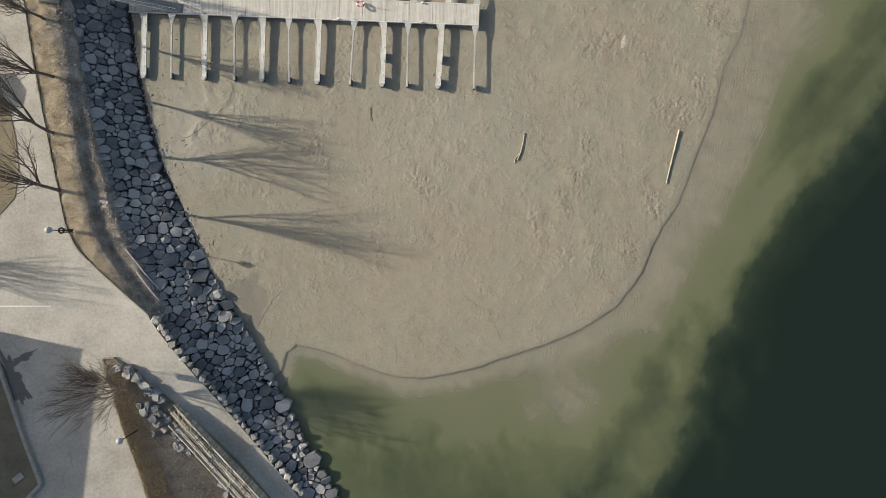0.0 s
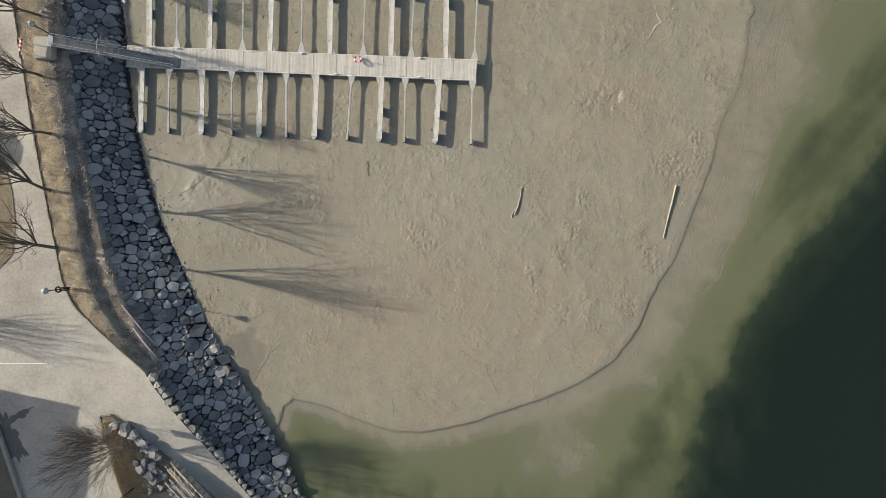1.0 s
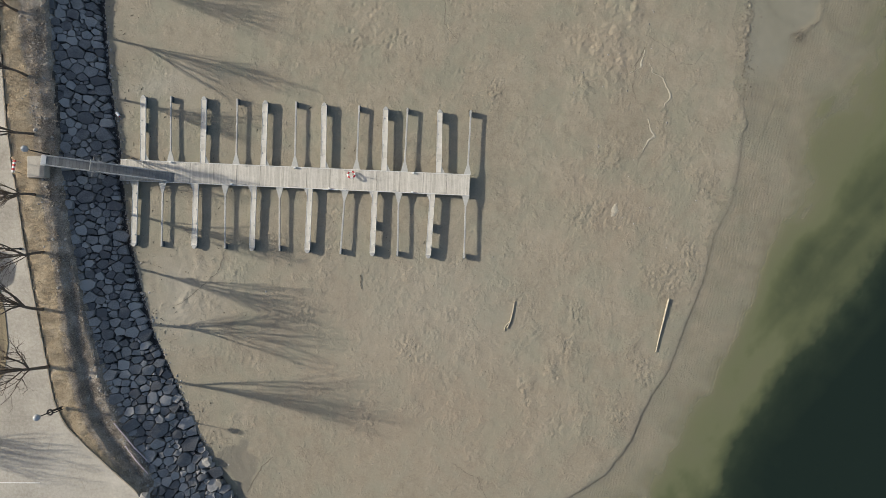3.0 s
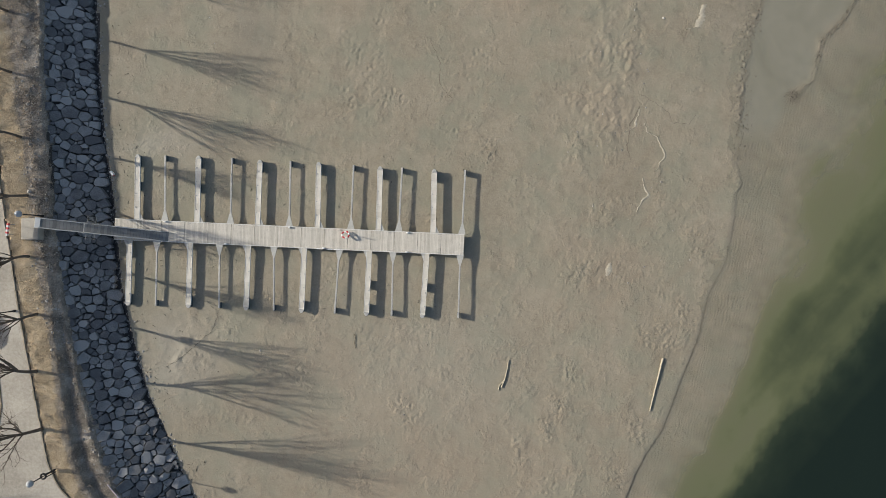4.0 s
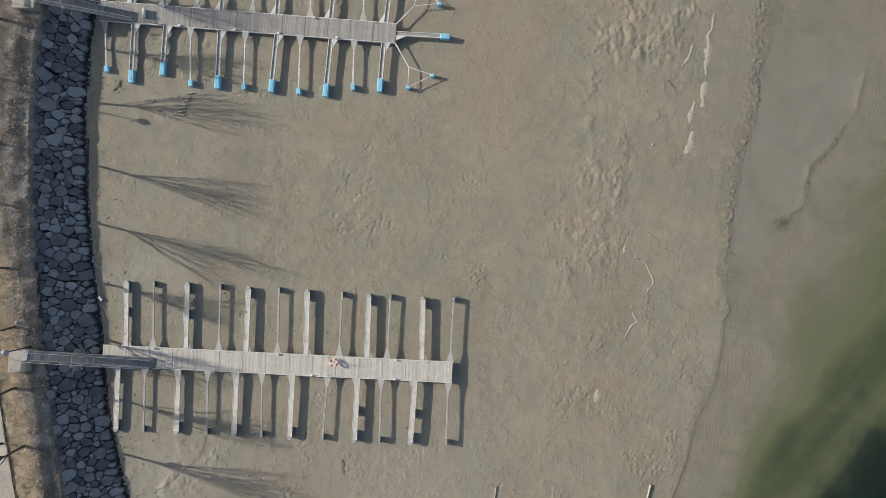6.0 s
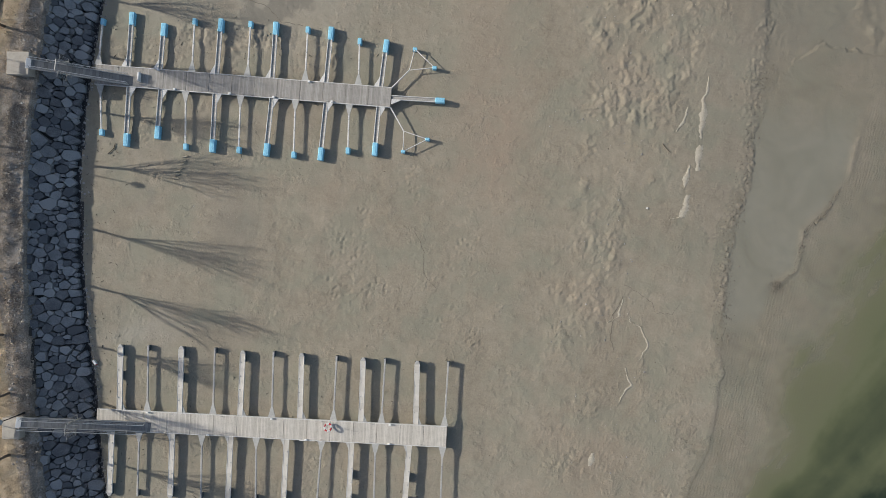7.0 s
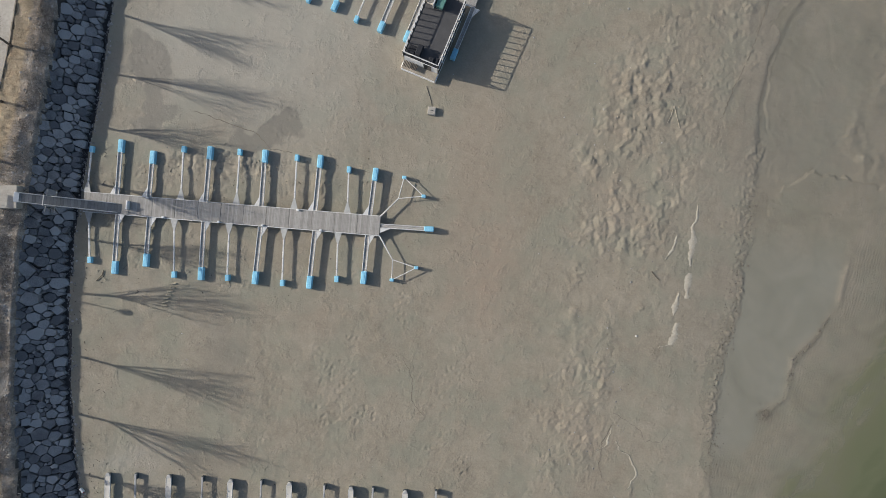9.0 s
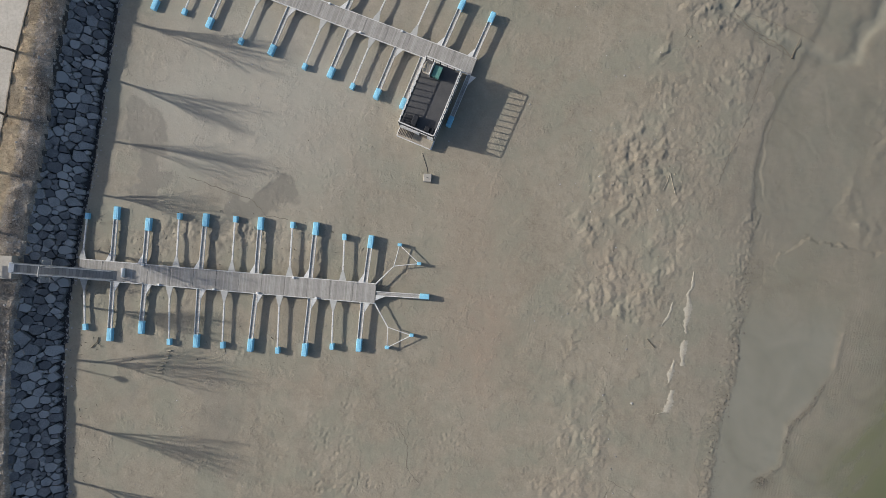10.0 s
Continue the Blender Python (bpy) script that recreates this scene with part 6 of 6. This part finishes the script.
used = set()
for x, y, k, s in TREES:
    m = pose(x, y, ground_z(x, y) - 0.02, rng.gauss(0, 2), rng.gauss(0, 2), rng.uniform(0, 360))
    ob = protos[k] if k not in used else copy_thing(protos[k], m)
    ob.matrix_basis = m @ Matrix.Scale(s, 4)
    used.add(k)
for x, y, k, s in ((-57.5, -0.3, 0, 0.95),):
    m = pose(x, y, PROM_Z, 0, 0, 50 * k)
    ob = copy_thing(protos[k], m)
    ob.matrix_basis = m @ Matrix.Scale(s, 4)
    tagged(ob, "bare tree standing behind the promenade")
bush = tree(55, 8.6, 32, 11, "dense bare shrubby tree growing in the wedge bed", 0.16, 20, 0.55)
bush.children[1].data.materials[0] = BUSHTWIG
bush.matrix_basis = pose(-30.9, -13.7, bed_z(-30.9, -13.7) + 0.1, 0, -13, 0) @ pose(0, 0, 0, 0, 0, 30)

# ---------------------------------------------------------------- things lying about
def stick(name, pts2, r0, r1, mat, label, category, lift=0.04):
    bm = bmesh.new()
    n = len(pts2)
    co = []
    for k, (x, y) in enumerate(pts2):
        co.append((x, y, ground_z(x, y) + lift + max(r0, r1) * 0.5))
    tube(bm, co, [r0 + (r1 - r0) * k / (n - 1) for k in range(n)], 8)
    return tagged(mesh_object(name, bm, mat), label, category)


stick("driftwood_pole", [(24.51, 12.34), (24.05, 10.4), (23.6, 8.6), (23.17, 6.79)], 0.11, 0.05, DRIFT, "long straight bleached pole lying on the mud", "driftwood")
stick("driftwood_branch", [(8.43, 12.05), (8.3, 11.0), (8.05, 10.0), (7.7, 9.2)], 0.04, 0.075, DRIFT, "knotty bleached branch half sunk in mud", "driftwood")
stick("driftwood_branch", [(8.05, 10.0), (7.5, 9.4), (7.4, 8.9)], 0.06, 0.04, DRIFT, "short forked bleached branch on the mud", "driftwood")
stick("twig", [(-7.55, 14.68), (-7.45, 14.2), (-7.55, 13.7), (-7.4, 13.2)], 0.03, 0.02, DRIFTD, "thin dark twig lying on the mud", "twig")
stick("driftwood_branch", [(41.7, 86.4), (41.2, 85.3), (40.7, 84.2)], 0.03, 0.075, DRIFTD, "dark branch lying beside a mud channel", "driftwood")
stick("driftwood_branch", [(28.0, 71.9), (28.3, 70.6), (28.6, 69.6)], 0.035, 0.025, DRIFT, "forked bleached branch stuck in the mud", "driftwood")
stick("driftwood_branch", [(28.0, 71.9), (27.7, 70.9), (27.3, 70.1)], 0.03, 0.02, DRIFT, "forked bleached branch stuck in the mud", "driftwood")
stick("twig", [(-31.6, 52.6), (-31.0, 53.2), (-30.6, 52.7)], 0.05, 0.03, DRIFTD, "small forked dark branch near the bank", "twig")
stick("twig", [(-31.0, 53.2), (-30.9, 53.7)], 0.05, 0.03, DRIFTD, "small forked dark branch near the bank", "twig")
stick("twig", [(25.9, 54.5), (26.3, 54.0), (26.7, 53.6)], 0.05, 0.03, DRIFTD, "short dark stick on the mud", "twig")
for a, b in (((-31.38, 0.06), (-27.58, -5.14)), ((-30.3, -2.2), (-28.2, -5.1))):
    stick("barrier_pole", [a, ((a[0] + b[0]) / 2, (a[1] + b[1]) / 2), b], 0.06, 0.06, PINK, "faded red and white pole lying on the bank", "pole", 0.12)

block = empty("mooring_block", pose(2.66, 70.81, ground_z(2.66, 70.81) - 0.05, 0, 0, -4), "square pale concrete mooring block on the mud", "mooring block")
part("block", box(bmesh.new(), -0.42, 0.42, -0.42, 0.42, 0, 0.45, 0.05), CONC, block)
part("ring", tube(bmesh.new(), [(0.1 * math.cos(k * math.tau / 10), 0.0, 0.5 + 0.1 * math.sin(k * math.tau / 10)) for k in range(11)], [0.02] * 11, 6, False), DARKM, block)
stick("chain", [(2.7, 71.1), (2.6, 71.9), (2.35, 72.6), (2.1, 73.4)], 0.025, 0.025, DARKM, "thin rusty chain leading from the mooring block", "chain", 0.0)

whitebox = empty("plastic_canister", pose(-32.55, 31.1, ground_z(-32.55, 31.1), 0, 0, -50), "white plastic canister washed up against the stones", "canister")
part("body", box(bmesh.new(), -0.26, 0.26, -0.13, 0.13, 0.0, 0.28, 0.05), WHITE, whitebox)
part("cap", tube(bmesh.new(), [(0.26, 0, 0.16), (0.33, 0, 0.16)], [0.05, 0.05], 10), RED, whitebox)
for k in range(7):
    x, y = -24.7 + 0.17 * k + rng.uniform(-0.12, 0.12), 50.2 + 0.36 * k + rng.uniform(-0.08, 0.08)
    bm = box(bmesh.new(), -0.3, 0.3, -0.06, 0.06, 0, 0.17, 0.025)
    ob = mesh_object("brick", bm, DRIFT)
    ob.matrix_basis = pose(x, y, ground_z(x, y) - 0.03, rng.uniform(-8, 8), rng.uniform(-8, 8), rng.uniform(-25, 20))
    tagged(ob, "broken pale brick lying in a heap on mud", "brick", "broken bricks")
for x, y in ((-38.65, 79.4), (-38.85, 78.3)):
    bm = box(bmesh.new(), -0.16, 0.16, -0.14, 0.14, 0, 0.32, 0.05)
    ob = mesh_object("stone_bollard", bm, CONC)
    ob.matrix_basis = pose(x, y, ground_z(x, y) - 0.05, 0, 0, 12)
    tagged(ob, "small square stone bollard in the grass", "bollard", "bollards")


def scum(pts2, widths):
    """A ragged thin crust along a line."""
    bm = bmesh.new()
    rows = []
    fine = []
    for k in range(len(pts2) - 1):
        for j in range(12):
            f = j / 12
            fine.append((pts2[k][0] + (pts2[k + 1][0] - pts2[k][0]) * f, pts2[k][1] + (pts2[k + 1][1] - pts2[k][1]) * f, widths[k] + (widths[k + 1] - widths[k]) * f))
    for k, (x, y, w) in enumerate(fine):
        w *= 2.0 * (0.75 + 0.9 * noise.noise(Vector((x * 0.9, y * 1.1, 2.0)))) * (0.8 + 0.4 * rng.random())
        x += 0.35 * noise.noise(Vector((x, y * 0.9, 7.0))) + rng.gauss(0, 0.03)
        ring = []
        for q in (-1, -0.5, 0, 0.5, 1):
            px = x + q * w
            ring.append(bm.verts.new((px, y + rng.gauss(0, 0.03), ground_z(px, y) + (0.025 if abs(q) < 1 else -0.05))))
        rows.append(ring)
    for a, b in zip(rows, rows[1:]):
        for k in range(4):
            bm.faces.new((a[k], a[k + 1], b[k + 1], b[k]))
    bmesh.ops.recalc_face_normals(bm, faces=bm.faces)
    return tagged(mesh_object("scum_streak", bm, FOAM, True), "pale dried scum streak along a runnel in the mud", "scum", kind="stuff")


scum([(30.6, 61.6), (30.35, 59.5), (30.1, 57.6), (30.05, 56.2), (29.9, 55)], [0.05, 0.1, 0.35, 0.3, 0.08])
scum([(30.0, 54.4), (29.75, 53.0), (29.6, 51.6)], [0.15, 0.45, 0.2])
scum([(28.7, 52.3), (28.4, 51.2), (28.2, 49.9)], [0.1, 0.25, 0.15])
scum([(28.8, 49.2), (28.5, 48.0), (28.0, 46.9), (26.6, 46.6)], [0.3, 0.5, 0.25, 0.05])
scum([(28.7, 58.4), (28.0, 56.7), (27.3, 55.7)], [0.06, 0.14, 0.08])
scum([(22.6, 36.8), (22.8, 35.8), (23.9, 35.3), (24.5, 33.1), (23.4, 31.6)], [0.05, 0.1, 0.07, 0.09, 0.05])
scum([(21.9, 38.2), (21.3, 36.4), (20.2, 35.6)], [0.05, 0.09, 0.06])
scum([(22.3, 31.1), (22.9, 29.2), (21.4, 27.3)], [0.06, 0.12, 0.06])
scum([(19.0, 22.2), (18.9, 21.4), (18.7, 20.8)], [0.1, 0.35, 0.15])

# pale lumps and shells scattered over the rough mud
bm = bmesh.new()
spots = []
for _ in range(260):
    if rng.random() < 0.6:
        x, y = rng.gauss(21, 3.5), rng.uniform(15, 90)
    else:
        x, y = rng.uniform(-28, 30), rng.uniform(-8, 90)
    if signed(WATERLINE, np.array([x]), np.array([y]))[0] > 0.5:
        spots.append((x, y, abs(rng.gauss(0.02, 0.04)) + 0.025))
zs = heights(np.array([s[0] for s in spots]), np.array([s[1] for s in spots]))
for (x, y, r), z in zip(spots, zs):
    pebble(bm, x, y, float(z) - 0.01, r)
tagged(mesh_object("pale_stones", bm, RUBBLE), "small pale stones and shells scattered over the mud", "stones", kind="stuff")

# weed and crumbs along the pool's edge and on the spit
bm = bmesh.new()
spots = []
for _ in range(1500):
    k = rng.random()
    if k < 0.6:
        t = rng.random()
        x, y = np.interp(t, [0, 0.3, 0.7, 1], [32.6, 33.2, 35.2, 37.4]) - 0.4 + rng.gauss(0, 0.55), 33 + 30 * t
    elif k < 0.85:
        t = rng.random()
        x, y = np.interp(t, [0, 0.2, 0.5, 0.75, 1], [38.2, 40.0, 41.2, 43.1, 44.6]) + rng.gauss(0, 0.16), np.interp(t, [0, 0.2, 0.5, 0.75, 1], [40, 41.4, 45.6, 47.5, 50]) + rng.gauss(0, 0.16)
    else:
        x, y = 38.0 + rng.gauss(0, 0.45), 39.8 + rng.gauss(0, 0.4)
    spots.append((float(x), float(y), abs(rng.gauss(0.0, 0.035)) + 0.02))
zs = heights(np.array([q[0] for q in spots]), np.array([q[1] for q in spots]))
for (x, y, r), z in zip(spots, zs):
    pebble(bm, x, y, max(float(z), WATER_Z) - 0.02, r)
tagged(mesh_object("weed_clumps", bm, WEED), "dark rotting weed and crumbs along the shallow pool", "weed", kind="stuff")

# small litter of twigs on the upper mud and between the fingers
verts, faces = [], []
spots = []
for _ in range(420):
    k = rng.random()
    if k < 0.45:
        y = rng.uniform(-4, 66)
        x = xl(FOOT, y) + abs(rng.gauss(0.6, 1.6))
    elif k < 0.75:
        x, y = rng.uniform(-31, 4), rng.uniform(15, 34)
    else:
        x, y = rng.uniform(-32, -2), rng.uniform(51, 67)
    spots.append((x, y))
zs = heights(np.array([q[0] for q in spots]), np.array([q[1] for q in spots]))
for (x, y), z in zip(spots, zs):
    a, L, w = rng.uniform(0, math.tau), abs(rng.gauss(0.1, 0.22)) + 0.06, rng.uniform(0.012, 0.03)
    dx, dy = math.cos(a), math.sin(a)
    b = len(verts)
    verts += [(x - dy * w, y + dx * w, z - 0.02), (x + dy * w, y - dx * w, z - 0.02), (x + dx * L, y + dy * L, z + rng.uniform(0.02, 0.07)), (x, y, z + 2.2 * w)]
    faces += [(b, b + 3, b + 2), (b + 3, b + 1, b + 2)]
me = bpy.data.meshes.new("twig_litter")
me.from_pydata(verts, [], faces)
me.materials.append(DRIFTD)
tagged(new("twig_litter", me), "dark broken twigs strewn over the upper mud", "litter", kind="stuff")

# mud clods, thick where the flat is churned up
bm = bmesh.new()
xs = np.array([rng.uniform(-31, 32) for _ in range(60000)])
ys = np.array([rng.uniform(-11, 93) for _ in range(60000)])
clod, calm = mud_patches(xs, ys)[:2]
chance = np.clip(0.02 + 0.14 * clod * step(0.35, 0.6, fbm(xs + 60, ys, 2.2, 3, 0.6)) + 0.12 * step(0.56, 0.74, fbm(xs + 11, ys + 240, 2.6, 5, 0.65)), 0, 1) * (1 - 0.9 * calm)
keep = (np.array([rng.random() for _ in range(60000)]) < chance) & (signed(WATERLINE, xs, ys) > 0.6) & (xs > line_x(FOOT, ys) + 0.3)
xs, ys, clod = xs[keep], ys[keep], clod[keep]
zs = heights(xs, ys)
for x, y, z, k in zip(xs, ys, zs, clod):
    r = 0.025 + abs(rng.gauss(0, 0.03 + 0.04 * float(k)))
    pebble(bm, float(x), float(y), float(z) - 0.3 * r, r)
tagged(mesh_object("mud_clods", bm, CLOD), "small grey-brown clods strewn over the churned mud", "mud clods", kind="stuff")


# narrow dark strips laid on the flat: painted shade of cracks and runnels
def runnel(pts2, w):
    bm = bmesh.new()
    rows = []
    for (ax, ay), (bx, by) in zip(pts2, pts2[1:]):
        n = max(int(math.hypot(bx - ax, by - ay) / 0.3), 2)
        for k in range(n):
            f = k / n
            x, y = ax + (bx - ax) * f + rng.gauss(0, 0.06), ay + (by - ay) * f + rng.gauss(0, 0.06)
            d = Vector((bx - ax, by - ay)).normalized()
            h = w * rng.uniform(0.3, 1.2)
            z = ground_z(x, y)
            rows.append([bm.verts.new((x - d.y * h, y + d.x * h, z + 0.012)), bm.verts.new((x, y, z + 0.004)), bm.verts.new((x + d.y * h, y - d.x * h, z + 0.012))])
    for a, b in zip(rows, rows[1:]):
        for k in range(2):
            bm.faces.new((a[k], a[k + 1], b[k + 1], b[k]))
    bmesh.ops.recalc_face_normals(bm, faces=bm.faces)
    return tagged(mesh_object("runnel", bm, GROOVESHADE), "thin dark strip on the mud, painted shade of a groove", "runnel", kind="stuff")


runnel([(38.3, 84.6), (37.4, 81.6), (35.9, 77.3), (34.3, 74), (32.9, 70.3)], 0.05)
runnel([(-21.4, 17.2), (-22.1, 15.1), (-23.6, 13.7), (-25.8, 11.7), (-27.2, 11.3)], 0.04)
runnel([(22.1, 39.7), (23.5, 39), (25, 37.9), (25.3, 36.8), (27.2, 36.7), (27.9, 38)], 0.03)
runnel([(35.0, 88.5), (37.5, 86.2), (40.2, 84.6), (41.5, 84.0)], 0.07)
runnel([(-16.6, -4.2), (-17.6, -5.3), (-18.8, -7.2), (-19.2, -8.2)], 0.06)
runnel([(4.6, -6.3), (5.2, -7.6), (6.0, -9.2), (6.4, -10.2)], 0.035)
runnel([(2.0, -4.8), (3.2, -5.6), (4.5, -6.4)], 0.03)
runnel([(-22.0, 70.4), (-18.5, 69.2), (-15.5, 68.2), (-14.0, 66.6), (-11.5, 66.2)], 0.04)
runnel([(22.0, 38.4), (21.0, 36.6), (20.6, 34.2), (21.2, 32.6)], 0.05)
runnel([(0.2, 45.0), (1.2, 42.8), (1.0, 40.8), (2.6, 39.0)], 0.03)
runnel([(-4.9, -9.9), (-4.8, -11.2), (-4.9, -12.2)], 0.03)
runnel([(-3.0, -10.2), (-2.8, -11.6)], 0.025)

runnel([(34.6, 89.2), (36.2, 87.4), (38.2, 86.4), (39.8, 85.3), (40.9, 84.3)], 0.09)
runnel([(37.0, 88.6), (39.2, 87.8), (41.4, 86.9), (43.6, 85.9)], 0.05)
runnel([(38.2, 85.2), (37.6, 82.4), (36.4, 79.4)], 0.025)
runnel([(30.5, 89.0), (29.9, 87.0), (29.2, 86.0)], 0.04)
runnel([(33.2, 89.5), (32.8, 87.6), (32.2, 86.4)], 0.03)
